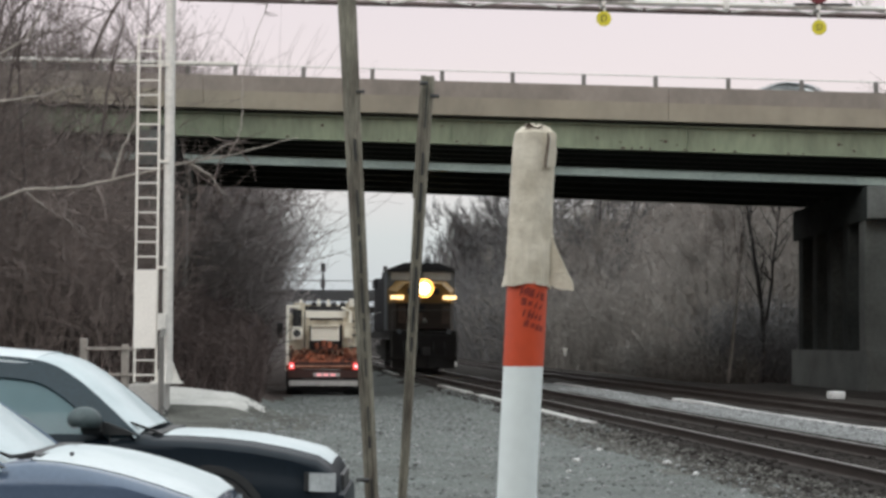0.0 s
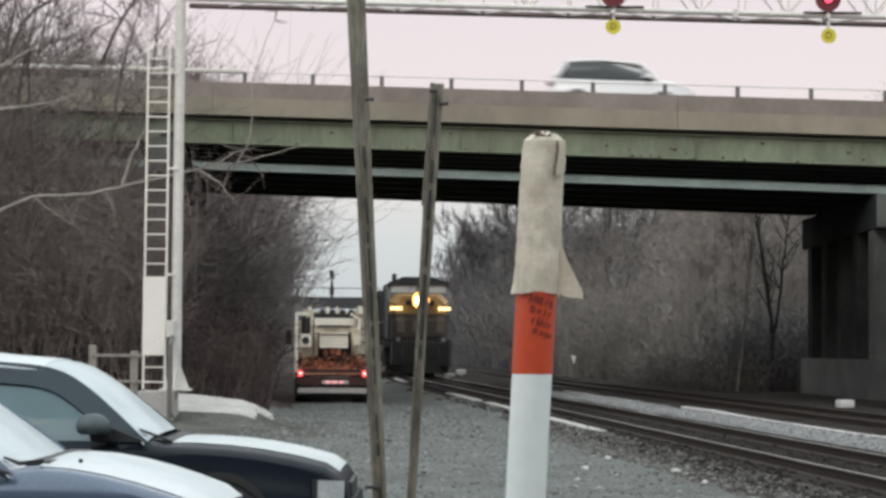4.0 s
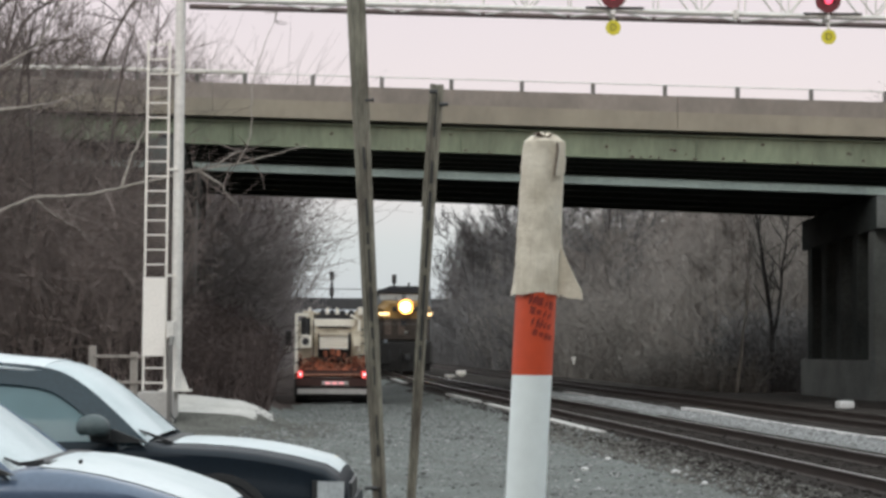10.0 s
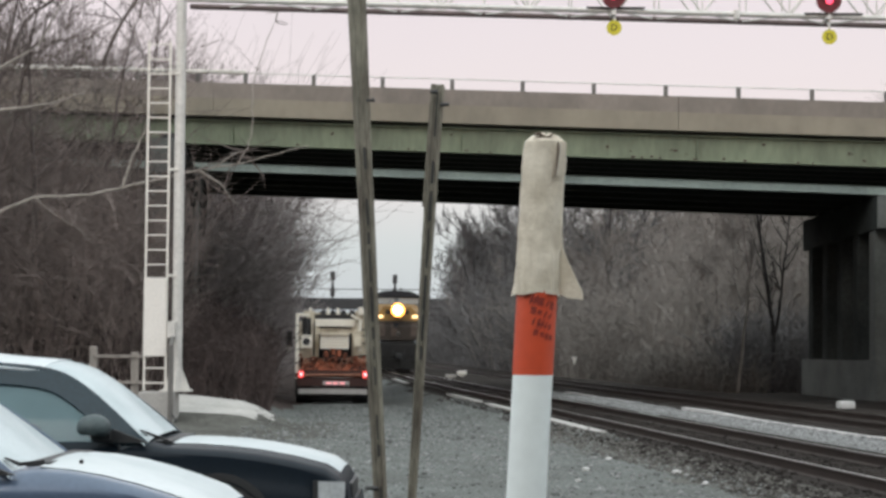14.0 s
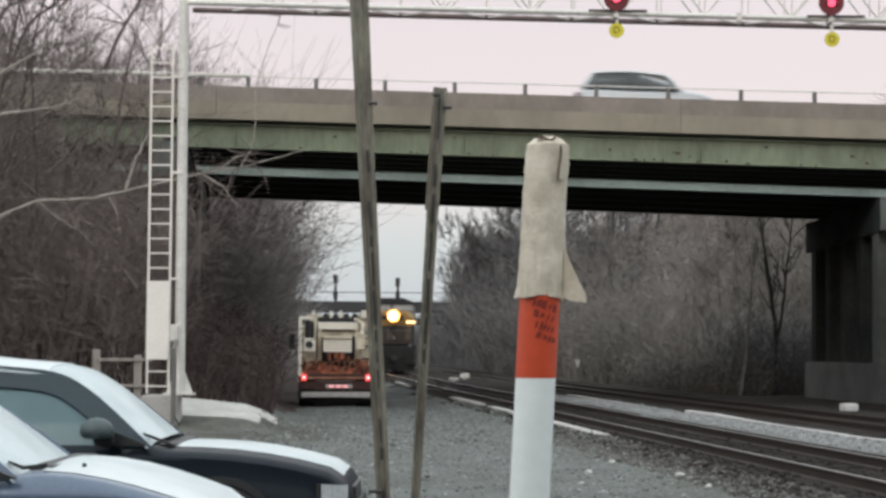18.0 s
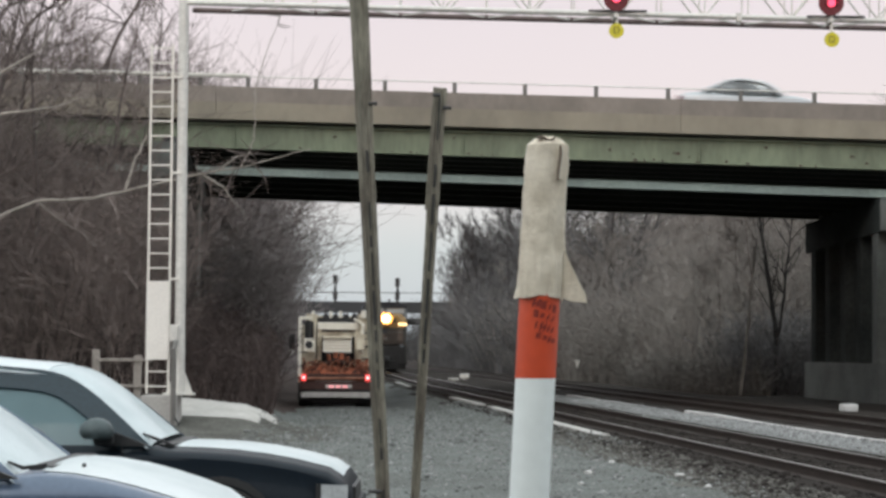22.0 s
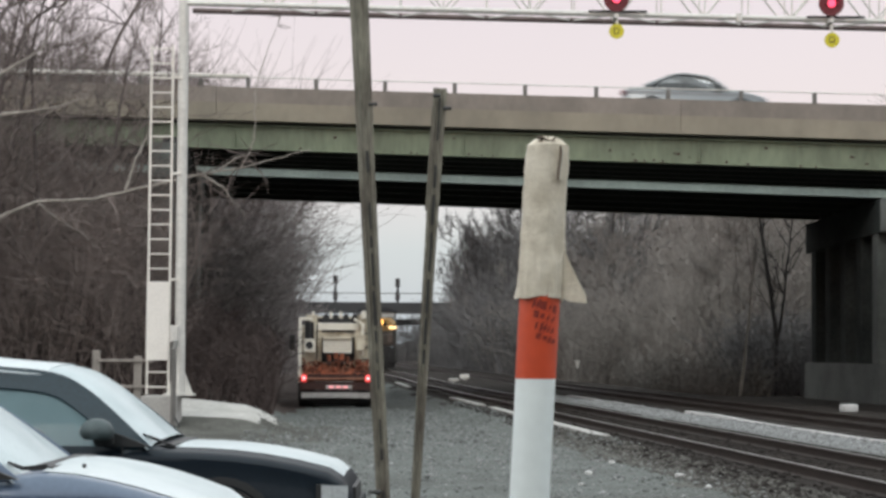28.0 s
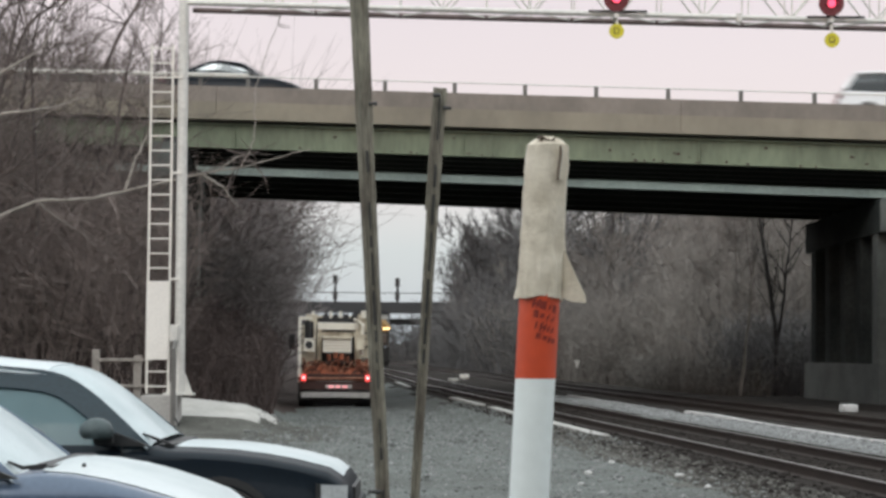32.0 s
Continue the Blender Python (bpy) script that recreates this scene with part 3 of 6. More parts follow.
# ---- signal gantry ----
def build_gantry():
    g = thing("signal_gantry", "grey steel signal gantry with lattice truss and ladder mast", "gantry")
    mast = part("mast", Shape().tube([(-5.50, 41, 0.64), (-5.51, 41, 4), (-5.52, 41, 10.2)], [0.110, 0.107, 0.104], 16), M["galv"], g, smooth=True)
    part("base_plate", Shape().box((-5.50, 41, 0.625), (0.62, 0.5, 0.04), bevel=0.01), M["galv"], mast)
    for a in (0, 90, 180, 270):
        s = Shape()
        r = Matrix.Rotation(radians(a), 3, "Z")
        s.add([r @ Vector(p) + Vector((-5.50, 41, 0.645)) for p in ((0.1, -0.012, 0), (0.28, -0.012, 0), (0.1, -0.012, 0.45), (0.1, 0.012, 0), (0.28, 0.012, 0), (0.1, 0.012, 0.45))], [(0, 1, 2), (5, 4, 3), (0, 3, 4, 1), (1, 4, 5, 2), (2, 5, 3, 0)])
        part("gusset", s, M["galv"], mast)
    part("junction_box", Shape().box((-5.60, 40.83, 1.88), (0.17, 0.12, 0.34), bevel=0.02), M["galv"], mast)
    part("conduit", Shape().tube([(-5.545, 40.42, -0.2), (-5.545, 40.42, 1.55), (-5.56, 40.75, 1.70)], 0.055, 12), M["rail_grey"], g, "grey conduit rising to the junction box", smooth=True)
    # ladder
    lad = part("ladder", Shape().box((-6.155, 40.85, 4.25), (0.045, 0.03, 7.24)).box((-5.71, 40.85, 4.25), (0.045, 0.03, 7.24)), M["alu"], g, "pale aluminium ladder")
    rung = Shape().box((0, 0, 0), (0.40, 0.028, 0.03)).mesh("rung", M["alu"])
    z = 0.78
    while z < 7.8:
        ob = new("rung", rung)
        ob.parent = lad
        ob.matrix_basis = pose(-5.932, 40.85, z)
        z += 0.305
    for z in (0.72, 3.0, 5.2, 7.2):
        part("stand_off", Shape().box((-5.61, 40.88, z), (0.2, 0.05, 0.05)), M["alu"], lad)
    part("guard_plate", Shape().box((-5.945, 40.81, 2.14), (0.47, 0.02, 1.62), bevel=0.006), M["white_panel"], lad, "white climbing guard plate")
    # truss: four chords with bracing
    xa, xb, za, zb = -5.4, 24.0, 8.71, 8.15
    def chord(x, dz):
        return za + (zb - za) * (x - xa) / (xb - xa) + dz
    for y, dz in ((40.6, 0), (41.5, 0), (40.6, 1.15), (41.5, 1.15)):
        part("chord", Shape().tube([(xa, y, chord(xa, dz)), (xb, y, chord(xb, dz))], 0.06 if dz == 0 else 0.05, 8), M["brown_steel"] if y > 41 and dz == 0 else M["galv"], g, smooth=True)
    x, k = -4.6, 0
    while x < 23:
        s = Shape()
        for y in (40.6, 41.5):
            a, b = (0, 1.15) if k % 2 else (1.15, 0)
            s.tube([(x, y, chord(x, a)), (x + 0.9, y, chord(x + 0.9, b))], 0.022, 5)
            s.tube([(x + 0.9, y, chord(x + 0.9, 0)), (x + 0.9, y, chord(x + 0.9, 1.15))], 0.018, 5)
        y0, y1 = (40.6, 41.5) if k % 2 else (41.5, 40.6)
        s.tube([(x, y0, chord(x, 0)), (x + 0.9, y1, chord(x + 0.9, 0))], 0.02, 5)
        part("bracing", s, M["galv"], g)
        x, k = x + 0.9, k + 1
    part("clamp", Shape().box((6.0, 40.55, chord(6.0, -0.02)), (0.12, 0.14, 0.2), bevel=0.02), M["galv"], g)
    for x in (3.2, 7.7):
        part("hanger", Shape().box((x + 0.3, 40.55, chord(x, 0.05)), (1.2, 0.06, 0.035)), M["dark_steel"], g)
    part("concrete_base", Shape().box((-5.86, 41.0, 0.20), (0.74, 0.8, 0.80), bevel=0.03), M["concrete_pale"], g, "weathered concrete foundation block")
    for x, z, pz in ((3.452, 8.82, 8.142), (7.872, 8.76, 7.992)):
        build_signal(x, 40.35, z, pz)


def build_signal(x, y, z, pz):
    s = thing("railway_signal", "round maroon signal head with a lit red lens", "railway signal", group="gantry signals")
    def disc(r0, r1, y0, y1, n=28):
        return Shape().loft([[(x + r * math.cos(2 * math.pi * k / n), yy, z + r * math.sin(2 * math.pi * k / n)) for k in range(n)] for r, yy in ((r0, y0), (r1, y1))])
    back = part("backing", disc(0.26, 0.26, y, y + 0.04), M["maroon"], s)
    part("body", Shape().tube([(x, y + 0.04, z), (x, y + 0.3, z)], [0.2, 0.14], 16), M["dark_steel"], s)
    lens = part("lens", disc(0.085, 0.07, y - 0.02, y - 0.002), M["red_lens"], s, "glowing red lens")
    hood, n = [], 18
    for yy in (y - 0.22, y - 0.004):
        hood.append([(x + 0.12 * math.cos(math.pi * (k / n * 1.3 - 0.15)), yy, z + 0.12 * math.sin(math.pi * (k / n * 1.3 - 0.15))) for k in range(n + 1)])
    part("hood", Shape().grid(hood, (0, 0, 0.006)), M["maroon"], s)
    part("stem", Shape().tube([(x + 0.02, y + 0.1, z - 0.24), (x + 0.02, y + 0.1, pz + 0.14)], 0.03, 8), M["galv"], s)
    part("arm", Shape().box((x, y + 0.2, z - 0.36), (0.09, 0.5, 0.08)), M["galv"], s)
    p = thing("marker_plate", "round yellow plate lettered D under a signal", "sign", group="D plates")
    plate = part("plate", Shape().tube([(x, y - 0.05, pz), (x, y - 0.035, pz)], 0.155, 28), M["yellow_plate"], p)
    font = bpy.data.curves.new("letter", "FONT")
    font.body, font.size, font.align_x, font.align_y, font.extrude = "D", 0.19, "CENTER", "CENTER", 0.002
    tmp = new("letter", font)
    me = bpy.data.meshes.new_from_object(tmp.evaluated_get(bpy.context.evaluated_depsgraph_get()))
    bpy.data.objects.remove(tmp)
    me.materials.clear()
    me.materials.append(M["black_paint"])
    lt = part("letter", me, None, plate, "black capital D")
    lt.matrix_basis = pose(x, y - 0.054, pz, 90)
    part("bracket", Shape().box((x + 0.02, y + 0.02, pz + 0.12), (0.05, 0.12, 0.1)), M["galv"], p)


def build_fence():
    f = thing("timber_fence", "short weathered timber fence beside the gantry mast", "fence")
    for x, h in ((-7.58, 1.46), (-6.68, 1.34)):
        part("post", Shape().box((x, 43, h / 2 + 0.07), (0.16, 0.14, h), bevel=0.02), M["fence_wood"], f)
    for z in (1.31, 0.75):
        part("rail", Shape().box((-6.95, 42.9, z), (1.24, 0.05, 0.06), bevel=0.01), M["fence_wood"], f)


# ---- leaning sign posts and the marker post ----
def channel(p0, p1, wide, depth, material, name, parent, flip=1):
    """A hat-shaped rolled post from p0 to p1."""
    p0, p1 = Vector(p0), Vector(p1)
    d = (p1 - p0).normalized()
    u = Vector((1, 0, 0))
    u = (u - d * u.dot(d)).normalized()
    n = d.cross(u) * flip
    t = 0.006
    w0, w1 = wide
    w = 1.0
    prof = [(-w / 2, 0), (-w * 0.27, 0), (-w * 0.17, depth), (w * 0.17, depth), (w * 0.27, 0), (w / 2, 0), (w / 2, -t), (w * 0.24, -t), (w * 0.14, depth - t), (-w * 0.14, depth - t), (-w * 0.24, -t), (-w / 2, -t)]
    rings = []
    for i in range(13):
        p = p0 + (p1 - p0) * i / 12
        k = 0.003 * noise.noise(p * 2.0)
        ww = w0 + (w1 - w0) * (i / 12) ** 2.2
        rings.append([p + u * (a * ww + k) + n * b for a, b in prof])
    return part(name, Shape().loft(rings), material, parent)


def build_sign_posts():
    a = thing("leaning_post", "tall weathered mossy sign post leaning, without a sign", "post", group="leaning posts")
    post = channel((-0.178, 8.0, -0.25), (-0.375, 8.0, 3.15), (0.053, 0.080), 0.008, M["old_wood"], "channel", a)
    slot = Shape().box((0, 0, 0), (0.009, 0.004, 1.0), bevel=0.002).mesh("slot", M["trim"])
    z = 0.9
    while z < 2.35:
        h = rnd.uniform(0.04, 0.20)
        z += h / 2
        ob = new("slot", slot)
        ob.parent = post
        ob.matrix_basis = pose(-0.2435 - (z - 0.944) * 0.0579, 7.989, z, 0, -3.3) @ Matrix.Diagonal((rnd.uniform(0.6, 1.2), 1, h, 1))
        z += h / 2 + rnd.choice((0.02, 0.03, 0.12))
    part("bolt", Shape().tube([(-0.294, 7.99, 2.552), (-0.287, 7.99, 2.552)], 0.009, 8).tube([(-0.32, 7.99, 2.552), (-0.286, 7.99, 2.552)], 0.006, 6), M["dark_steel"], a)
    part("bolt", Shape().tube([(-0.305, 7.99, 0.985), (-0.255, 7.99, 0.985)], 0.008, 8), M["dark_steel"], a)
    b = thing("leaning_post", "weathered sign post of two bolted channels leaning the other way", "post", group="leaning posts")
    ch = channel((-0.187, 8.12, -0.25), (-0.030, 8.12, 2.628), (0.034, 0.058), 0.008, M["old_wood"], "channel", b)
    channel((-0.062, 8.15, 2.13), (-0.030, 8.15, 2.64), (0.056, 0.056), 0.008, M["old_wood"], "splice_channel", b)
    z = 1.5
    while z < 2.5:
        h = rnd.uniform(0.04, 0.22)
        z += h / 2
        ob = new("slot", slot)
        ob.parent = ch
        ob.matrix_basis = pose(-0.1218 + (z - 0.945) * 0.0546, 8.109, z, 0, 3.1) @ Matrix.Diagonal((rnd.uniform(0.6, 1.2), 1, h, 1))
        z += h / 2 + rnd.choice((0.02, 0.03, 0.10))
    part("bolt", Shape().tube([(-0.02, 8.11, 2.552), (0.016, 8.11, 2.552)], 0.008, 8), M["dark_steel"], b)
    part("bolt", Shape().tube([(-0.06, 8.08, 2.60), (-0.03, 8.075, 2.60)], 0.008, 8), M["dark_steel"], b)


def marker_axis(z):
    return Vector((0.187 + (z - 1.219) * 0.0466, 4.4, z))


def build_marker():
    m = thing("marker_post", "white plastic marker post with an orange band, standing in gravel", "marker post")
    def ring(z, r, n=32):
        c = marker_axis(z)
        return [c + Vector((r * math.cos(2 * math.pi * k / n), r * math.sin(2 * math.pi * k / n), 0)) for k in range(n)]
    part("tube", Shape().loft([ring(z, 0.0445) for z in (-0.3, 0.6, 1.492)]), M["post_white"], m, smooth=True)
    band = part("band", Shape().loft([ring(z, r) for z, r in ((1.492, 0.0440), (1.4925, 0.0452), (1.70, 0.0452), (1.72, 0.044))]), M["post_orange"], m, "orange-red warning band with faded writing", smooth=True)
    # smudged hand-written strokes, wrapped round the band
    q = random.Random(17)
    for row, z in enumerate((1.652, 1.628, 1.604, 1.582)):
        a = -112 + 5 * row
        while a < -50:
            w, tilt = q.uniform(8, 15), q.uniform(-0.006, 0.010)
            h = q.uniform(0.010, 0.021)
            rows = []
            for dz in (-h / 2, h / 2):
                line = []
                for k in range(4):
                    g = radians(a + w * k / 3 + 220 * dz)
                    line.append(marker_axis(z) + Vector((0.0457 * math.cos(g), 0.0457 * math.sin(g), dz + tilt * (k / 3 - 0.5) - 0.010 * (a + 80) / 40)))
                rows.append(line)
            part("writing_bar", Shape().grid(rows), M["ink"], band)
            a += w + q.uniform(-3, 5)
    # canvas sleeve
    cov = thing("canvas_cover", "wrinkled beige canvas sleeve pulled over the marker post", "cover")
    n, rows = 56, []
    zs = [1.672 + 0.352 * i / 26 for i in range(27)]
    for i, z in enumerate(zs):
        c, ring_ = marker_axis(z), []
        f = i / 26
        for k in range(n + 1):
            a = 2 * math.pi * k / n
            r = 0.0492 - 0.0028 * f + 0.0024 * noise.noise((math.cos(a) * 1.6, math.sin(a) * 1.6, z * 22)) + 0.0022 * noise.noise((math.cos(a) * 2.5 + z * 20, math.sin(a) * 2.5, z * 6)) + 0.0036 * noise.noise((math.cos(a) * 4, math.sin(a) * 4, z * 34)) + 0.0022 * noise.noise((math.cos(a) * 8, math.sin(a) * 8, z * 75))
            r += 0.003 * (1 - f) * math.sin(5 * a + 7 * f)
            r += 0.0045 * (1 - f) ** 3 * max(0.0, -math.cos(a)) + 0.0022 * (1 - f) * math.sin(11 * a + 3 * f) * step(0.55, 0.2, f)
            if f > 0.95:
                r *= 1 - 0.34 * ((f - 0.95) / 0.05) ** 2
            droop = (1 - f) ** 4 * (0.006 * math.sin(a + 0.5 * math.pi + 0.35) ** 2 - 0.012 * max(0.0, math.cos(a)) ** 2 - 0.009 * max(0.0, -math.cos(a)) ** 3 - 0.002 * math.sin(5 * a))
            ring_.append(c + Vector((r * math.cos(a), r * math.sin(a), droop)))
        rows.append(ring_)
    top = rows[-1]
    rows.append([marker_axis(2.029) + (p - marker_axis(2.024)) * 0.35 + Vector((0, 0, 0.004 * math.sin(k))) for k, p in enumerate(top)])
    part("sleeve", Shape().grid(rows), M["canvas"], cov, smooth=True)
    fold = [[marker_axis(z) + Vector((0.027 + 0.0165 * j + 0.002 * math.sin(i), -0.047 + 0.024 * j, 0.004 * j)) for j in (0, 0.5, 1)] for i, z in enumerate((2.006, 1.996, 1.985, 1.965, 1.945, 1.93))]
    part("folded_edge", Shape().grid(fold, (0.002, -0.003, 0)), M["canvas"], cov, "folded cloth at the top edge", smooth=True)
    # dark tube and top strip paint the shade in the fold and slit
    part("crease_shade", Shape().tube([f[0] + Vector((-0.001, -0.004, 0)) for f in fold], [0.0022, 0.003, 0.0032, 0.003, 0.0026, 0.002], 6), M["canvas_dark"], cov)
    tops = [[marker_axis(2.021) + Vector((-0.026 + 0.042 * i / 4, -0.040 + 0.014 * j, 0.005 * math.sin(1.7 * i + j))) for i in range(5)] for j in range(2)]
    part("slit_shade", Shape().grid(tops, (0, 0, 0.003)), M["canvas_dark"], cov)
    return cov


def build_flap(cov):
    """The loose corner of the sleeve; it turns about the sleeve's side."""
    rows = []
    for i in range(9):
        f = i / 8
        z = 0.130 * (1 - f)
        w = 0.002 + 0.062 * f ** 1.25 if f < 0.93 else 0.056
        rows.append([Vector((w * j / 5, 0.006 * math.sin(2.2 * j / 5 + 2 * f) * f, z - 0.016 * (j / 5) * f + 0.003 * math.sin(j + 3 * f))) for j in range(6)])
    fl = part("flap", Shape().grid(rows, (0, 0.0025, 0)), M["canvas"], cov, "loose corner of the canvas stirred by the wind", smooth=True)
    return fl


# ---- cars ----
def spline(pts, n):
    """Points on a smooth line through pts, n to a stretch."""
    pts = [Vector(p) for p in pts]
    ext = [pts[0] * 2 - pts[1]] + pts + [pts[-1] * 2 - pts[-2]]
    out = []
    for i in range(1, len(ext) - 2):
        a, b, c, d = ext[i - 1:i + 3]
        for k in range(n):
            t = k / n
            out.append(0.5 * (b * 2 + (c - a) * t + (a * 2 - b * 5 + c * 4 - d) * t * t + (b * 3 - a - c * 3 + d) * t ** 3))
    return out + [pts[-1]]


def strip(line, out, width, thick):
    """A flat band along a line; out points away from its face."""
    rings = []
    for i, p in enumerate(line):
        d = (line[min(i + 1, len(line) - 1)] - line[max(i - 1, 0)]).normalized()
        w = out.cross(d).normalized() * (width / 2)
        o = out * thick
        rings.append([p - w, p - w * 0.93 + o, p + w * 0.93 + o, p + w, p + w - o, p - w - o])
    return Shape().loft(rings)


def build_car(name, label, paint, at, c, group="", glass=None, shut=True, pale_top=False):
    """A car that heads along +x: body loft, glazed cabin, wheels, lamps and mirrors."""
    car = thing(name, label, "car", at, group)
    L, W = c["L"], c["W"]
    hw, f, r = W / 2, L / 2, -L / 2
    glass = glass or GLASS
    drop = c.get("hood_drop", 0.0)
    side_tint = M["top_lit_black"] if pale_top and paint == M["black_car"] else paint
    belt = c["cowl_z"] - 0.05
    st = [(r, 0.62, 0.80, 0.34), (r + 0.06, c["deck_z"] - 0.12, 0.90, 0.25), (r + 0.25, c["deck_z"], 0.96, 0.22), (c["deck"], c["deck_z"] + 0.02, 1.0, 0.2),
          ((c["deck"] + c["cowl"]) / 2, belt + 0.01, 1.0, 0.2), (c["cowl"] - 0.05, c["cowl_z"] - 0.03, 1.0, 0.2), (c["cowl"] + 0.12, c["cowl_z"] - 0.01 - drop, 0.99, 0.2)]
    for k in range(1, 6):
        u = k / 5
        st.append((c["cowl"] + 0.12 + (f - 0.16 - c["cowl"] - 0.12) * u, c["cowl_z"] - 0.01 - drop - (c["cowl_z"] - 0.01 - drop - c["hood_z"]) * u ** (1.7 + 10 * drop), 0.99 - 0.07 * u ** 2, 0.2 + 0.02 * u))
    st += [(f - 0.07, c["hood_z"] - 0.06, 0.86, 0.24), (f - 0.01, c["hood_z"] - 0.15, 0.80, 0.26), (f, 0.42, 0.78, 0.28)]
    rings = []
    for x, zt, k, zb in st:
        h = hw * k
        zs = min(zt - 0.045, belt - 0.06)
        half = [(h * 0.90, zb), (h * 0.995, zb + 0.1), (h * 1.0, 0.45 * (zb + zs)), (h * 1.004, 0.62 * (zb + zs)), (h * 0.985, 0.62 * (zb + zs) + 0.025), (h * 0.992, zs - 0.025), (h * 0.99, zs), (h * 0.975, zs + 0.25 * (zt - zs)), (h * 0.93, zs + 0.8 * (zt - zs)), (h * 0.89, zt), (h * 0.45, zt + 0.02)]
        rings.append([(x, y, z) for y, z in half] + [(x, 0, zt + 0.024)] + [(x, -y, z) for y, z in half[::-1]])
    body = part("body", Shape().loft(rings), paint, car, smooth=True)
    # pale sheet over the bonnet: its bright sheen is painted, not mirrored
    if pale_top:
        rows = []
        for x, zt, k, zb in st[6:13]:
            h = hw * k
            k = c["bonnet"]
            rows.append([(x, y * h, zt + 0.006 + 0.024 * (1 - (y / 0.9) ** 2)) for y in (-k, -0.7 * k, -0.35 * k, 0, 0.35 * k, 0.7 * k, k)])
        part("bonnet", Shape().grid(rows, (0, 0, -0.004)), M["pale_top"], car, "pale bonnet, its brightness put into the colour", smooth=True)
    if shut:
        for sy in (-1, 1):
            for x in (c["cowl"] - 0.16, (c["cowl"] + c["deck"]) / 2 - 0.05):
                part("door_gap", Shape().box((x, sy * (hw + 0.001), 0.62), (0.008, 0.006, 0.62)), M["trim"], body)
            part("door_handle", Shape().box(((c["cowl"] + c["deck"]) / 2 + 0.16, sy * (hw + 0.012), belt - 0.14), (0.2, 0.03, 0.03), bevel=0.01), paint, body)
            part("sill", Shape().box((0, sy * (hw * 0.97), 0.22), (L * 0.5, 0.06, 0.1), bevel=0.02), M["trim"], body)
    # cabin
    wb, wt = hw * 0.93, hw * 0.66
    A, B, C, D = (c["cowl"], c["cowl_z"] - 0.02), (c["roof_f"], c["roof_z"] - 0.07), (c["roof_r"], c["roof_z"] - 0.05), (c["deck"], c["deck_z"] + 0.01)
    n = 8
    def across(x, z, w, bulge, crown):
        return [(x + bulge * (1 - (2 * k / n - 1) ** 2), w * (2 * k / n - 1), z + crown * (1 - (2 * k / n - 1) ** 2)) for k in range(n + 1)]
    def rolled(row):
        """The row bent down towards its two ends."""
        n = len(row) - 1
        return [Vector(p) - Vector((0, 0, 0.04 * abs(2 * k / n - 1) ** 5)) for k, p in enumerate(row)]
    def pane(p, q, w0, w1, bulge, lift):
        rows = []
        for i in range(6):
            u = i / 5
            rows.append(across(p[0] + (q[0] - p[0]) * u, p[1] + (q[1] - p[1]) * u + lift * 4 * u * (1 - u) * 0.5, w0 + (w1 - w0) * u, bulge * (1 - 0.5 * u), 0.02))
        return Shape().grid(rows)
    roof_at = lambda u: Vector((B[0] + (C[0] - B[0]) * u, 0, B[1] + (C[1] - B[1]) * u + 0.07 * math.sin(math.pi * u) ** 0.9))
    av, bv = Vector((A[0], 0, A[1])), Vector((B[0], 0, B[1]))
    line = spline([av, av.lerp(bv, 0.33) + Vector((0, 0, 0.04)), av.lerp(bv, 0.70) + Vector((0, 0, 0.06)), bv + Vector((-0.02, 0, 0.022)), roof_at(0.3) - Vector((0, 0, 0.004)), roof_at(0.6) + Vector((0, 0, 0.014)), roof_at(0.85), roof_at(1.0)], 5)
    def girth(z):
        return wb + (wt - wb) * min(max((z - A[1]) / (B[1] - A[1]), 0), 1)
    if pale_top:
        part("windscreen", Shape().grid([rolled(across(p.x, p.z, girth(p.z) * 1.035, 0.05, 0.02)) for p in line[:17]]), M["pale_screen"], car, "pale windscreen, its brightness put into the colour", smooth=True)
        part("roof", Shape().grid([rolled(across(p.x, p.z, girth(p.z) * 1.03, 0.05 * (1 - i / 9), 0.028)) for i, p in enumerate(line[16:])], (0, 0, -0.012)), M["pale_top"], car, "pale roof, its brightness put into the colour", smooth=True)
    else:
        part("windscreen", pane(A, B, wb * 0.96, wt * 0.97, 0.05, 0.10), glass, car, "windscreen mirroring the bright sky", smooth=True)
    part("rear_window", pane(D, C, wb * 0.9, wt * 0.95, -0.08, 0.03), glass, car, smooth=True)
    rows = []
    for i in range(9):
        u = i / 8
        x = B[0] + (C[0] - B[0]) * u
        rows.append(across(x, B[1] + (C[1] - B[1]) * u + 0.07 * math.sin(math.pi * u) ** 0.9, wt, 0.05 * (1 - 2 * u), 0.028))
    if not pale_top:
        part("roof", Shape().grid(rows, (0, 0, -0.03)), paint, car, smooth=True)
    mid = (A[0] + D[0]) / 2 - 0.1
    for sy in (-1, 1):
        def side(p, w):
            return Vector((p[0], sy * w, p[1]))
        a, b, cc, d = side(A, wb), side(B, wt), side(C, wt), side(D, wb)
        m0, m1 = Vector((mid, sy * wb, belt + 0.01)), Vector((mid + 0.04, sy * wt, B[1] + 0.05))
        a0 = Vector((A[0] - 0.12, sy * wb, belt + 0.01))
        d0 = Vector((D[0] + 0.12, sy * wb, belt + 0.01))
        if pale_top:
            face = Vector((0, sy * 0.9, 0.44)).normalized()
            edge = [Vector((p.x - 0.02, sy * (girth(p.z - 0.085) + 0.006), p.z - 0.085)) for p in line]
            part("windscreen_pillar", strip(edge[:21], face, 0.165, 0.006), side_tint, car, smooth=True)
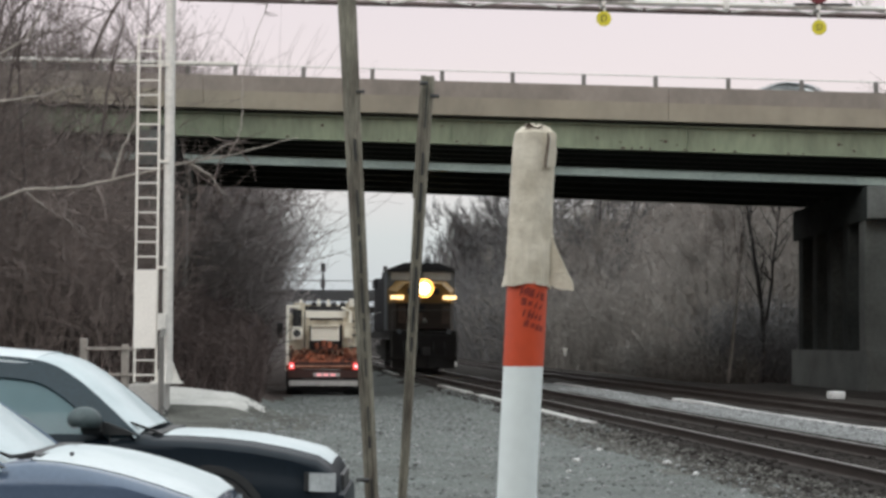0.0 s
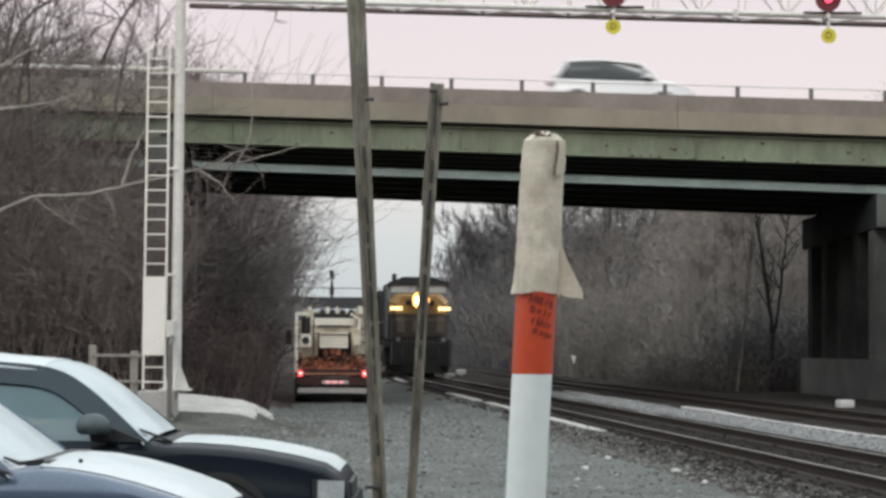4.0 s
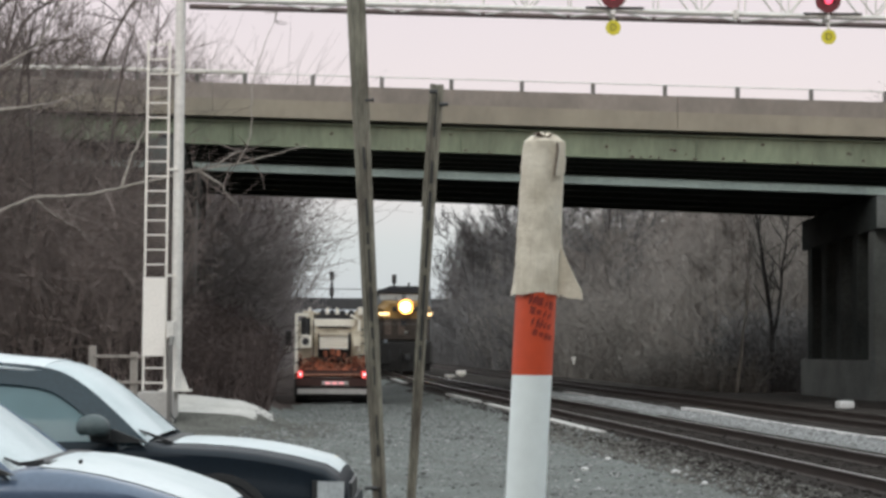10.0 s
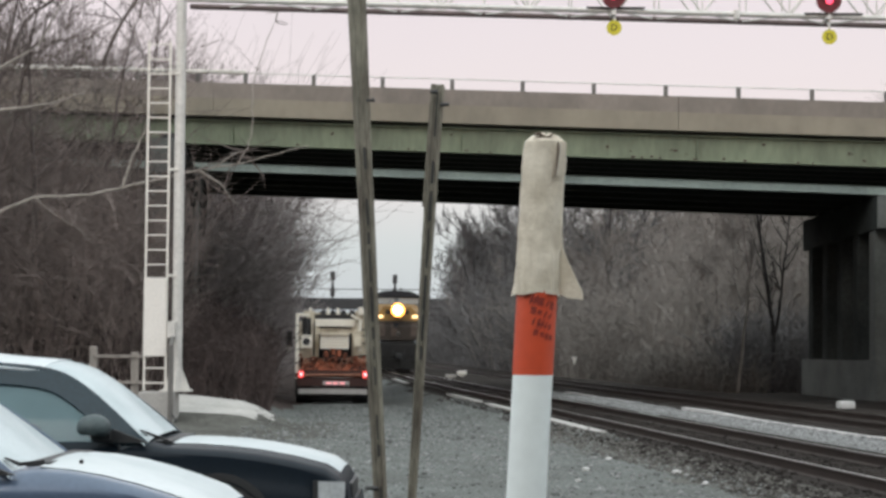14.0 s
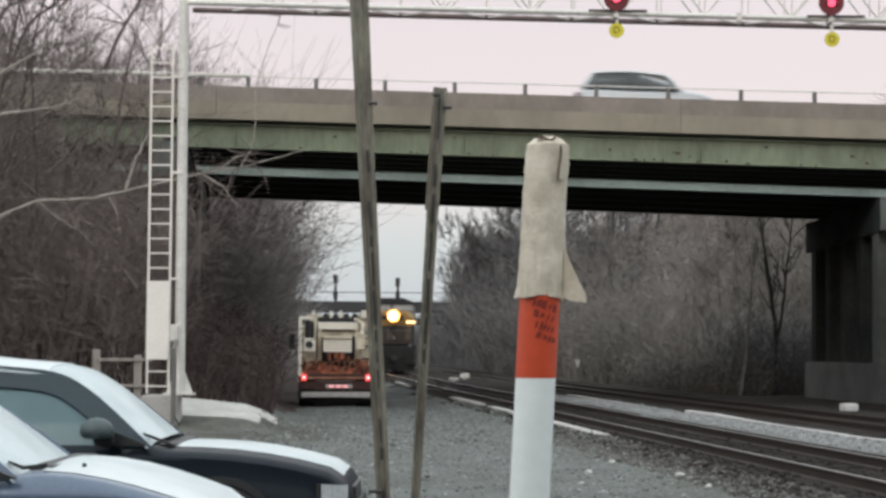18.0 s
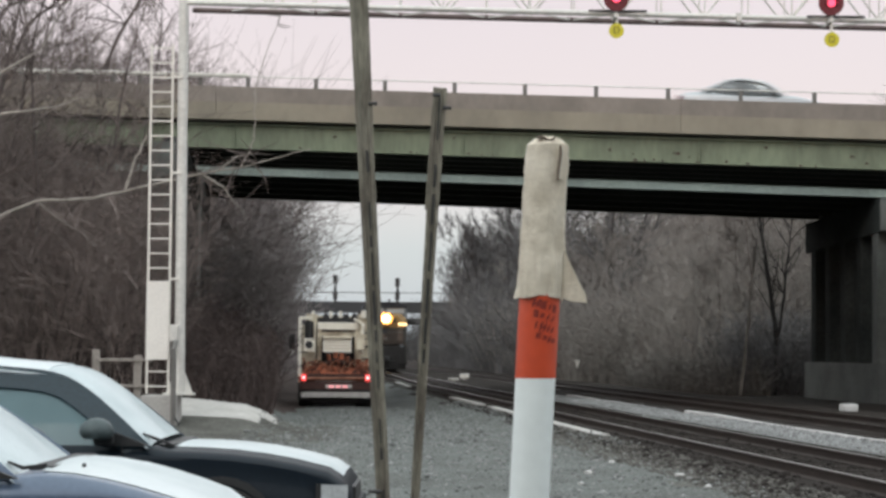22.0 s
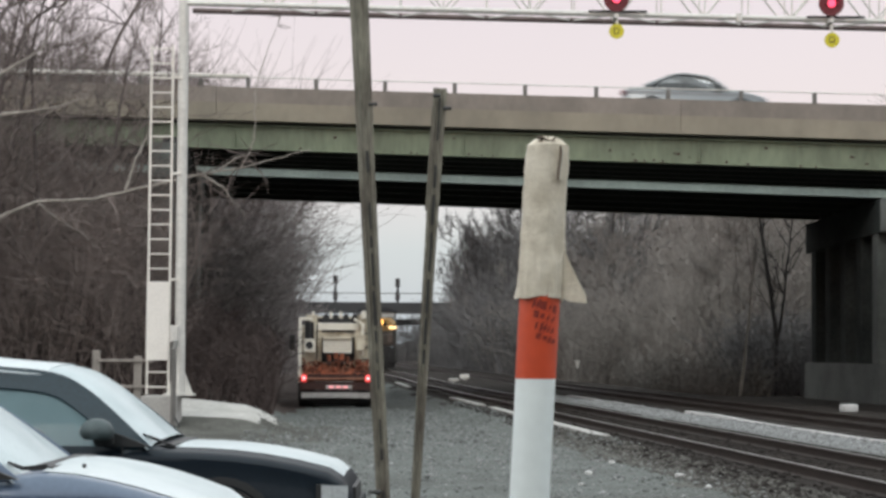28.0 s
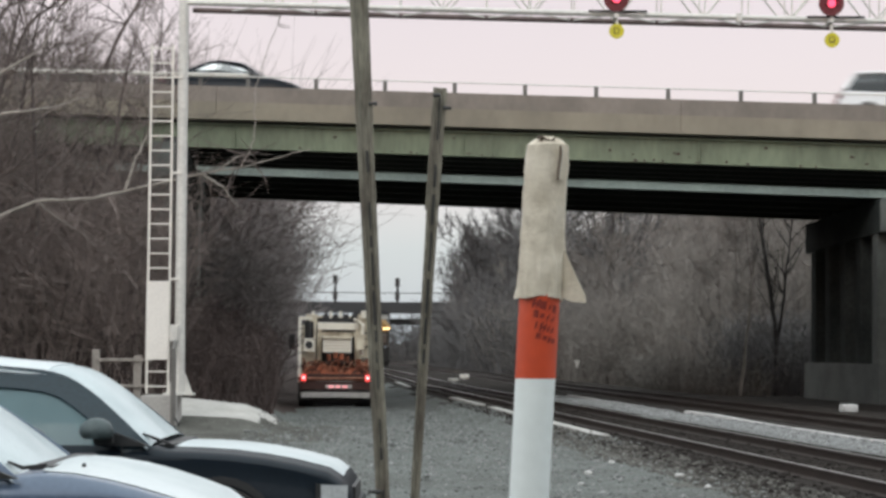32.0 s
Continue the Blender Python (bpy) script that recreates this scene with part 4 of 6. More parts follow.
            part("roof_rail", strip(edge[20:], face, 0.15, 0.006), side_tint, car, smooth=True)
            for nm, lo, hi in (("front_side_window", mid, A[0] - 0.02), ("rear_side_window", D[0] + 0.1, mid)):
                cols = [p for p in edge if lo <= p.x <= hi]
                rows = [[Vector((p.x, sy * wb, belt)).lerp(p, u) - face * (0.02 - 0.012 * math.sin(3.1 * u)) for p in cols] for u in (0, 0.25, 0.5, 0.75, 1)]
                part(nm, Shape().grid(rows), SKY_GLASS, car, "side window with mirrored pale sky put into its colour", smooth=True)
        for nm, q in () if pale_top else (("front_side_window", (a0, a * 0.3 + b * 0.7 + Vector((-0.1, 0, -0.03)), m1, m0)), ("rear_side_window", (m0, m1, cc * 0.8 + d * 0.2, d0))):
            part(nm, Shape().grid([[q[0], q[3]], [(q[0] + q[1]) / 2 + Vector((0, sy * 0.012, 0)), (q[3] + q[2]) / 2 + Vector((0, sy * 0.012, 0))], [q[1], q[2]]]), glass, car)
        out = Vector((0, sy * 0.012, -0.05 if pale_top else 0))
        if not pale_top:
            part("windscreen_pillar", Shape().tube([a + out, a * 0.66 + b * 0.34 + Vector((0, 0, 0.035)) + out, a * 0.33 + b * 0.67 + Vector((0, 0, 0.04)) + out, b + out, b.lerp(m1, 0.5) + Vector((0, 0, 0.02)) + out], [0.06, 0.06, 0.06, 0.055, 0.045], 10), paint, car, smooth=True)
        if not pale_top:
            part("roof_rail", Shape().tube([b + out, b.lerp(m1, 0.5) + Vector((0, 0, 0.02)) + out, m1 + Vector((0, 0, 0.03)) + out, cc.lerp(m1, 0.5) + Vector((0, 0, 0.03)) + out, cc + out], 0.045, 8), paint, car, smooth=True)
        part("door_pillar", Shape().tube([m0, m1], 0.03, 6), M["trim"], car)
        part("rear_pillar", Shape().tube([cc + out, cc * 0.5 + d * 0.5, d + out], [0.05, 0.07, 0.09], 8), paint, car, smooth=True)
        part("window_trim", Shape().tube([a0 + out, d0 + out], 0.014, 6), M["trim"], car)
        rr = [[(A[0] - 0.31 + 0.115 * math.cos(q) * math.cos(p), sy * (hw + 0.10) + 0.12 * math.sin(q), belt + 0.115 + max(0.088 * math.cos(q) * math.sin(p), -0.05)) for p in [2 * math.pi * k / 16 for k in range(16)]] for q in (-1.4, -1.0, -0.5, 0.0, 0.5, 1.0, 1.4)]
        mr = part("door_mirror", Shape().loft(rr), M["mirror_grey"] if pale_top else M["trim"] if paint != M["white_car"] else paint, car, smooth=True)
        part("mirror_arm", Shape().box((A[0] - 0.26, sy * (hw + 0.0), belt + 0.06), (0.1, 0.12, 0.06), bevel=0.02), M["trim"], mr)
        if pale_top:
            part("mirror_mount", Shape().loft([[(A[0] - 0.36, y, belt + 0.065), (A[0] - 0.20, y, belt + 0.10), (A[0] + 0.03, y, belt + 0.012), (A[0] - 0.34, y, belt + 0.012)] for y in (sy * (wb + 0.02), sy * (wb + 0.06))]), M["trim"], mr)
            def lens(xs):
                cols = []
                for x in xs:
                    u = (x - (f - 0.42)) / 0.42
                    h = hw * (0.955 - 0.035 * u if u < 0.62 else 0.933 - 0.16 * (u - 0.62) / 0.38)
                    cols.append([(x, sy * (h * 1.0 + 0.022), c["hood_z"] - 0.065 - 0.03 * u - 0.055 * v * (1 if u > 0.1 else 0.6)) for v in (0, 0.7, 1.5, 2.2)])
                return Shape().grid(cols, (0, -sy * 0.03, 0))
            hl = part("headlamp", lens([f - 0.20, f - 0.14, f - 0.08, f - 0.03]), M["lamp_glass"], car, "clear headlamp", smooth=True)
            part("bezel", lens([f - 0.235, f - 0.22, f - 0.205]), M["trim"], hl, "black lamp surround", smooth=True)
        else:
            part("headlamp", Shape().box((f - 0.215, sy * hw * 0.70, c["hood_z"] - 0.175), (0.24, hw * 0.36, 0.125), Euler((0, 0.15, sy * -0.42)).to_matrix(), 0.04), M["lamp_glass"], car, "clear headlamp", smooth=True)
        part("tail_lamp", Shape().box((r + 0.09, sy * hw * 0.72, c["deck_z"] - 0.2), (0.16, hw * 0.4, 0.16), Euler((0, 0, sy * 0.35)).to_matrix(), 0.03), M["maroon"], car, smooth=True)
        for x in (f - c["front_over"], r + 0.95):
            w = part("wheel", Shape().tube([(x, sy * (hw - 0.2), 0.325), (x, sy * (hw + 0.004), 0.325)], 0.325, 24), M["rubber"], car, smooth=False)
            part("rim", Shape().tube([(x, sy * (hw + 0.002), 0.325), (x, sy * (hw + 0.012), 0.325)], [0.21, 0.19], 20), M["rim"], w)
            arch = [(x + rr * math.cos(math.pi * k / 12), 0, 0.33 + rr * math.sin(math.pi * k / 12)) for k in range(13) for rr in (0.335, 0.385)]
            part("wheel_arch", Shape().grid([[(p[0], sy * (hw + 0.004), p[2]) for p in arch[0::2]], [(p[0], sy * (hw + 0.004), p[2]) for p in arch[1::2]]], (0, sy * 0.006, 0)), M["trim"], body)
    part("grille", Shape().box((f - 0.02, 0, c["hood_z"] - 0.2), (0.06, hw * 0.9, 0.16), bevel=0.02), M["trim"], car)
    part("front_bumper", Shape().box((f - 0.04, 0, 0.42), (0.16, W * 0.82, 0.2), bevel=0.06), paint, car, smooth=True)
    part("rear_bumper", Shape().box((r + 0.04, 0, 0.45), (0.16, W * 0.86, 0.22), bevel=0.06), paint, car, smooth=True)
    for x, w in ((c["roof_f"] + 0.05, 0.5), (mid - 0.45, 1.25)):
        for sy in ((-0.36, 0.36) if w < 1 else (0,)):
            part("seat", Shape().box((x - 0.35, sy, 0.42), (0.5, w, 0.2), bevel=0.05).box((x - 0.62, sy, 0.78), (0.14, w, 0.6), Euler((0, -0.25, 0)).to_matrix(), 0.05), M["seat"], car)
    part("dashboard", Shape().box((c["cowl"] - 0.2, 0, c["cowl_z"] - 0.11), (0.45, W * 0.78, 0.12), bevel=0.03), M["trim"], car)
    return car


def wipers(car, c, y0):
    low = c["cowl_z"] - c.get("hood_drop", 0.0)
    part("wiper", Shape().loft([[(x, y0 + dy, z - 0.004), (x, y0 + dy + 0.03, z - 0.004), (x, y0 + dy + 0.03, z + h), (x, y0 + dy, z + h)] for x, dy, z, h in ((c["cowl"] + 0.14, -0.1, low + 0.02, 0.012), (c["cowl"] + 0.02, -0.1, c["cowl_z"] + 0.002, 0.016), (c["cowl"] - 0.06, -0.08, c["cowl_z"] + 0.036, 0.006))]), M["trim"], car)
    if not c.get("hood_drop"):
        part("washer_nozzle", Shape().box((c["cowl"] + 0.30, y0 + 0.05, low + 0.016), (0.02, 0.02, 0.02), bevel=0.005), M["trim"], car)
    part("cowl_grille", Shape().box((c["cowl"] + 0.09, 0, c["cowl_z"] + 0.002 - 0.8 * c.get("hood_drop", 0.0)), (0.12, c["W"] * 0.7, 0.02)), M["trim"], car)


BLACK = dict(L=4.75, W=1.80, cowl=1.02, roof_f=0.36, roof_r=-0.95, deck=-1.6, cowl_z=0.945, roof_z=1.452, hood_z=0.745, deck_z=0.95, front_over=0.86, hood_drop=0.058, bonnet=0.64)
BLUE = dict(L=4.40, W=1.74, cowl=1.13, roof_f=0.44, roof_r=-0.9, deck=-1.5, cowl_z=0.945, roof_z=1.42, hood_z=0.755, deck_z=0.93, front_over=0.80, bonnet=0.84)
SEDAN = dict(L=4.7, W=1.82, cowl=1.0, roof_f=0.35, roof_r=-0.8, deck=-1.6, cowl_z=0.96, roof_z=1.45, hood_z=0.76, deck_z=0.98, front_over=0.9)
WAGON = dict(L=4.6, W=1.84, cowl=1.15, roof_f=0.6, roof_r=-1.75, deck=-2.1, cowl_z=1.08, roof_z=1.68, hood_z=0.90, deck_z=1.06, front_over=0.9)


def build_parked():
    a = build_car("parked_car", "shiny black sedan parked on gravel, front towards the tracks", M["black_car"], pose(-2.99, 14.0, 0.0, 0, 0, 0), BLACK, "parked cars", pale_top=True)
    wipers(a, BLACK, -0.6)
    part("antenna", Shape().tube([(1.02, 0.72, 0.98), (0.98, 0.72, 1.05)], 0.006, 5), M["trim"], a)
    b = build_car("parked_car", "slate blue sedan parked beside a black one, bonnet pale", M["blue_car"], pose(-3.25, 10.6, 0.0, 0, 0, 0), BLUE, "parked cars", pale_top=True)
    wipers(b, BLUE, -0.62)


# ---- maintenance truck ----
def build_truck():
    t = thing("utility_truck", "cream maintenance truck with rusty red deck, tail lamps lit", "truck", pose(-3.515, 63.5, -0.275, 0, 0, 4))
    bx = lambda c, s, b=0.02: Shape().box(c, s, bevel=b)
    ch = part("chassis", bx((0, 3.2, 0.62), (0.9, 6.2, 0.22)), M["loco_black"], t)
    part("bumper", bx((0, 0.0, 0.40), (2.2, 0.16, 0.17), 0.03), M["bumper"], t, "worn pale step bumper")
    part("bumper_bracket", bx((0, 0.12, 0.5), (1.4, 0.2, 0.1)), M["loco_black"], t)
    part("light_bar", bx((0, 0.06, 0.70), (2.28, 0.1, 0.26), 0.02), M["dark_rust"], t, "rusty dark red rear crossbeam")
    ms = part("marker_strip", bx((0.1, 0.0, 0.67), (0.85, 0.03, 0.12), 0.01), M["bumper"], t)
    for x in (-0.16, 0.06, 0.28):
        part("marker_lamp", bx((x + 0.02, -0.02, 0.67), (0.16, 0.03, 0.075), 0.01), M["plate_glow"], ms, "lit red marker lamp")
    for x in (-1.02, 1.03):
        lamp = part("tail_lamp", bx((x, -0.02, 0.95), (0.17, 0.08, 0.22), 0.04), M["tail_red"], t, "lit red tail lamp")
        part("bulb", Shape().tube([(x, -0.055, 0.95), (x, -0.075, 0.95)], [0.055, 0.045], 12), M["bulb_pink"], lamp, "glaring pinkish centre")
    part("deck", bx((0, 2.0, 0.92), (2.4, 4.0, 0.12), 0.02), M["rust_red"], t)
    part("tailboard", bx((0.0, 0.03, 1.0), (2.1, 0.06, 0.16), 0.01), M["dark_rust"], t)
    part("load_rail", Shape().tube([(-0.95, -0.02, 0.93), (0.95, -0.02, 0.94)], 0.035, 8), M["rust_pale"], t, "scuffed pinkish load rail")
    # heaped rusty fittings on the deck
    rr = random.Random(3)
    paints = ("rust_red", "rust_red", "dark_rust", "rust_red", "rust_pale")
    for i in range(170):
        x, y = rr.uniform(-1.03, 1.06), rr.uniform(0.1, 1.25)
        h = rr.uniform(0.08, 0.34) + 0.20 * (y / 1.25)
        top = 1.0 + h * rr.uniform(0.8, 1.25)
        m = M[paints[i % 5]]
        if i % 3 == 0:
            part("steel_fitting", Shape().box((x, y, top - h / 2), (rr.uniform(0.05, 0.16), rr.uniform(0.05, 0.16), h), Euler((rr.uniform(-0.4, 0.4), rr.uniform(-0.6, 0.6), rr.uniform(0, 3))).to_matrix(), 0.014), m, t)
        elif i % 3 == 1:
            a = rr.uniform(0, 6.28)
            part("pipe_piece", Shape().tube([(x, y, 1.0), (x + 0.08 * math.cos(a), y + 0.1 * math.sin(a), top), (x + 0.22 * math.cos(a), y + 0.2 * math.sin(a), top - 0.05)], rr.uniform(0.015, 0.035), 7), m, t)
        else:
            a, h = rr.uniform(0, 6.28), rr.uniform(0.07, 0.2)
            part("chain_piece", Shape().tube([(x, y * 0.5, top), (x + h * math.cos(a), y * 0.5, top + 0.5 * h * math.sin(a)), (x + 1.6 * h * math.cos(a + 0.6), y * 0.5 + 0.03, top - 0.6 * h)], rr.uniform(0.014, 0.03), 6), m, t)
    part("load_mound", Shape().loft([[(x, y, 0.96 + h * (0.75 + 0.35 * noise.noise((x * 3, y * 3, 2)))) for y, h in ((0.12, 0.0), (0.14, 0.2), (0.5, 0.34), (1.3, 0.44), (1.3, 0.0))] for x in np.linspace(-1.05, 1.08, 15)]), M["rust_red"], t, "heap of rusty steel scrap")
    for x, z in ((-0.22, 1.60), (0.0, 1.68), (0.20, 1.63), (0.38, 1.55)):
        part("hook_block", Shape().box((x, 0.42, z), (0.13, 0.14, 0.2), Euler((0.1, 0.6 * x, 0.3)).to_matrix(), 0.04), M["rust_red"], t)
        part("winch_drum", Shape().tube([(x - 0.06, 0.5, 1.45), (x + 0.06, 0.5, 1.45)], 0.12, 14), M["dark_rust"], t)
    # side post, cabinets and crane house
    part("corner_post", bx((-1.16, 0.4, 1.85), (0.1, 0.12, 2.1), 0.015), M["cream_white"], t, "white corner post")
    part("post_head", bx((-0.98, 0.4, 2.86), (0.44, 0.12, 0.1), 0.015), M["cream_white"], t)
    part("corner_post", bx((1.13, 0.5, 1.6), (0.08, 0.12, 1.5), 0.015), M["cream"], t)
    part("side_cabinet", bx((-0.80, 1.9, 2.05), (0.34, 1.4, 1.9), 0.03), M["cream"], t)
    part("tool_box", bx((-0.86, 0.75, 2.0), (0.36, 0.5, 0.42), 0.03), M["cream_white"], t, "cream tool box with a round dark opening")
    part("hose_reel", Shape().tube([(-0.86, 0.46, 2.0), (-0.86, 0.52, 2.0)], 0.12, 18), M["dark_steel"], t)
    part("hydraulic_pipe", Shape().tube([(-0.86, 0.72, 2.2), (-0.84, 0.72, 2.55), (-0.9, 0.75, 2.8)], 0.05, 8), M["dark_steel"], t)
    part("side_cabinet", bx((0.93, 1.9, 2.15), (0.36, 1.4, 1.75), 0.03), M["cream"], t)
    for z in (1.55, 1.95, 2.4):
        part("cabinet_hinge", bx((1.0, 1.17, z), (0.3, 0.05, 0.05), 0.01), M["dark_steel"], t)
    part("crane_frame", bx((-0.52, 1.5, 2.0), (0.14, 0.3, 1.5), 0.02), M["cream"], t)
    part("crane_frame", bx((0.70, 1.5, 2.0), (0.14, 0.3, 1.5), 0.02), M["cream"], t)
    part("crane_beam", bx((0.09, 1.45, 2.62), (1.36, 0.35, 0.24), 0.03), M["cream_white"], t, "pale crossbeam of the crane frame")
    part("crane_beam", bx((0.09, 1.6, 2.36), (1.2, 0.3, 0.16), 0.03), M["cream"], t)
    part("rear_box", bx((0.05, 0.85, 2.02), (0.92, 0.5, 0.52), 0.03), M["cream_white"], t, "white steel tool chest")
    for z in (1.88, 1.98, 2.08, 2.16):
        part("chest_rib", bx((0.05, 0.596, z), (0.84, 0.012, 0.018), 0.004), M["cream"], t)
    # solid black block in place of the shade inside the locker
    part("recess_shade", bx((-0.86, 0.98, 2.45), (0.30, 0.1, 0.62), 0.01), M["trim"], t, "black block painting the shade inside a locker")
    part("valve_block", bx((0.80, 0.72, 2.1), (0.26, 0.2, 0.5), 0.03), M["cream"], t)
    part("crane_arm", Shape().tube([(0.86, 0.9, 1.7), (0.88, 1.0, 2.7), (0.6, 1.1, 2.86)], [0.06, 0.055, 0.05], 8), M["cream_white"], t)
    part("locker_gap", bx((0.93, 1.192, 2.2), (0.30, 0.01, 0.03), 0.003), M["trim"], t)
    part("chest_lid", bx((0.05, 0.82, 2.24), (0.96, 0.6, 0.05), 0.01), M["cream"], t)
    part("bulkhead", bx((0.1, 2.6, 2.2), (2.0, 0.1, 1.5), 0.02), M["dark_steel"], t)
    cab = part("cab", bx((0, 4.3, 1.75), (2.25, 2.0, 1.9), 0.15), M["cream"], t)
    part("cab_rear_window", bx((0.05, 3.285, 2.3), (1.3, 0.02, 0.4), 0.005), M["trim"], cab)
    part("bonnet", bx((0, 5.9, 1.3), (1.9, 1.5, 1.0), 0.15), M["cream"], t)
    rk = part("light_rack", Shape().tube([(-0.75, 1.5, 2.92), (0.95, 1.5, 2.92)], 0.03, 8).box((-0.62, 1.5, 2.84), (0.05, 0.05, 0.3)).box((0.9, 1.5, 2.84), (0.05, 0.05, 0.3)), M["cream"], t)
    for x in (-0.32, 0.0, 0.34, 0.62):
        part("work_lamp", Shape().tube([(x, 1.36, 2.93), (x, 1.5, 2.93)], [0.10, 0.07], 14), M["dark_steel"], rk, "dark round work lamp")
    for x in (-0.74, -0.16, 0.16):
        part("lamp_bracket", bx((x, 1.44, 3.0), (0.09, 0.08, 0.22), 0.01), M["cream_white"], rk)
    part("beacon", bx((0.95, 1.0, 3.0), (0.26, 0.24, 0.26), 0.03), M["cream_white"], t)
    part("mirror_arm", Shape().tube([(-1.1, 4.9, 2.1), (-1.42, 4.8, 2.1)], 0.02, 6), M["dark_steel"], t)
    part("mirror", bx((-1.44, 4.75, 2.12), (0.2, 0.08, 0.5), 0.03), M["trim"], t)
    part("mirror", bx((-1.46, 4.7, 1.75), (0.18, 0.08, 0.2), 0.03), M["galv"], t)
    for x, ws in ((-0.92, 0.5), (0.92, 0.5)):
        for y in (1.4, 5.6):
            w = part("wheel", Shape().tube([(x - ws / 2, y, 0.5), (x + ws / 2, y, 0.5)], 0.5, 24), M["rubber"], t)
            part("rim", Shape().tube([(x + (0.5 * ws + 0.01) * (1 if x > 0 else -1), y, 0.5), (x + 0.3 * ws * (1 if x > 0 else -1), y, 0.5)], 0.28, 16), M["bumper"], w)
        part("mud_flap", bx((x, 0.72, 0.5), (0.56, 0.02, 0.55), 0.005), M["rubber"], t)
    part("rail_gear", Shape().box((0, 0.35, 0.36), (1.7, 0.2, 0.16), bevel=0.02).tube([(-0.8, 0.35, 0.26), (0.8, 0.35, 0.26)], 0.16, 14), M["loco_black"], t)
    return t


# ---- locomotive ----
def build_loco():
    g = thing("locomotive", "yellow-nosed dark blue diesel locomotive with headlamp lit on the track", "locomotive")
    bx = lambda c, s, b=0.03: Shape().box(c, s, bevel=b)
    # nose and cab in outline, drawn across
    def wedge(sections):
        return Shape().loft([[(x, y, z) for x, z in pts] for y, pts in sections])
    nose = wedge([(0.55, [(-1.24, 3.02), (1.24, 3.02), (1.2, 3.5), (0.8, 3.9), (-0.8, 3.9), (-1.2, 3.5)]), (2.2, [(-1.52, 3.02), (1.52, 3.02), (1.52, 3.66), (1.15, 4.05), (-1.15, 4.05), (-1.52, 3.66)])])
    part("nose", nose, M["loco_yellow"], g, "yellow upper part of the short nose")
    low = wedge([(0.56, [(-1.22, 1.85), (1.22, 1.85), (1.22, 3.016), (-1.22, 3.016)]), (2.2, [(-1.5, 1.8), (1.5, 1.8), (1.5, 3.016), (-1.5, 3.016)])])
    part("lower_nose", low, M["loco_brown"], g, "dark grimy lower nose")
    for x in (-0.95, -0.2, 1.0):
        part("nose_panel", bx((x, 0.55, 2.5), (0.36, 0.05, 0.8), 0.02), M["loco_grime"], g, "grimy tan panel on the nose")
    cab = wedge([(2.2, [(-1.55, 1.8), (1.55, 1.8), (1.55, 4.55), (-1.55, 4.55)]), (4.8, [(-1.55, 1.8), (1.55, 1.8), (1.55, 4.55), (-1.55, 4.55)])])
    cabp = part("cab", cab, M["loco_grey"], g, "grey cab front above the yellow nose")
    roof = wedge([(2.0, [(-1.58, 4.5), (1.58, 4.5), (1.45, 4.62), (0.75, 4.88), (-0.75, 4.88), (-1.45, 4.62)]), (4.9, [(-1.58, 4.5), (1.58, 4.5), (1.45, 4.62), (0.75, 4.9), (-0.75, 4.9), (-1.45, 4.62)])])
    part("cab_roof", roof, M["loco_dark"], g)
    for x in (-0.75, 0.75):
        part("windscreen", bx((x, 2.18, 4.27), (1.25, 0.05, 0.36), 0.015), M["lamp_glass"], cabp, "pale windscreen mirroring the sky")
    part("wiper", Shape().tube([(-0.5, 2.14, 4.12), (-0.3, 2.13, 4.4)], 0.015, 5), M["trim"], cabp)
    for x in (-0.55, 0.52):
        part("number_board", bx((x, 0.54, 3.55), (0.34, 0.05, 0.26), 0.02), M["trim"], g)
    hl = part("headlamp", Shape().tube([(0, 0.60, 3.67), (0, 0.30, 3.67)], 0.42, 20), M["loco_dark"], g)
    # lens and golden bowl are oversized to stand in for headlamp glare
    for dx in (0.0,):
        ring = [[(dx + r * math.cos(2 * math.pi * k / 16), y, 3.67 + r * math.sin(2 * math.pi * k / 16)) for k in range(16)] for r, y in ((0.27, 0.30), (0.26, 0.20), (0.18, 0.12), (0.03, 0.09))]
        part("lamp", Shape().loft(ring), M["head_lamp"], hl, "bright warm headlamp", smooth=True)
    bowl = [[(r * math.cos(2 * math.pi * k / 24), y, 3.67 + r * math.sin(2 * math.pi * k / 24)) for k in range(25)] for r, y in ((0.28, 0.31), (0.33, 0.27), (0.38, 0.16), (0.43, 0.04))]
    part("glare_bowl", Shape().grid(bowl, (0, 0.02, 0)), M["gold"], hl, "golden bowl added to imitate glare round the lamp", smooth=True)
    for x in (-1.18, 1.18):
        part("side_marker_lamp", bx((x, 0.52, 3.27), (0.60, 0.08, 0.17), 0.02), M["amber_lamp"], g, "lit amber lamp strip")
    part("nose_door", bx((0.55, 0.56, 2.45), (0.6, 0.06, 1.05), 0.02), M["loco_brown"], g)
    part("nose_emblem", bx((-0.1, 0.53, 2.75), (0.3, 0.03, 0.3), 0.01), M["loco_dark"], g)
    part("nose_bell", Shape().tube([(0.05, 0.5, 2.3), (0.05, 0.42, 2.2)], [0.05, 0.12], 12), M["galv"], g)
    part("platform", bx((0, 10.8, 1.62), (3.0, 21.2, 0.3), 0.03), M["loco_black"], g)
    part("pilot", bx((0, 0.25, 1.05), (3.0, 0.5, 1.15), 0.06), M["loco_black"], g, "black front pilot")
    part("plough", wedge([(-0.25, [(-0.2, 0.12), (0.2, 0.12), (0.2, 0.7), (-0.2, 0.7)]), (0.25, [(-1.4, 0.10), (1.4, 0.10), (1.4, 0.75), (-1.4, 0.75)])]), M["loco_black"], g)
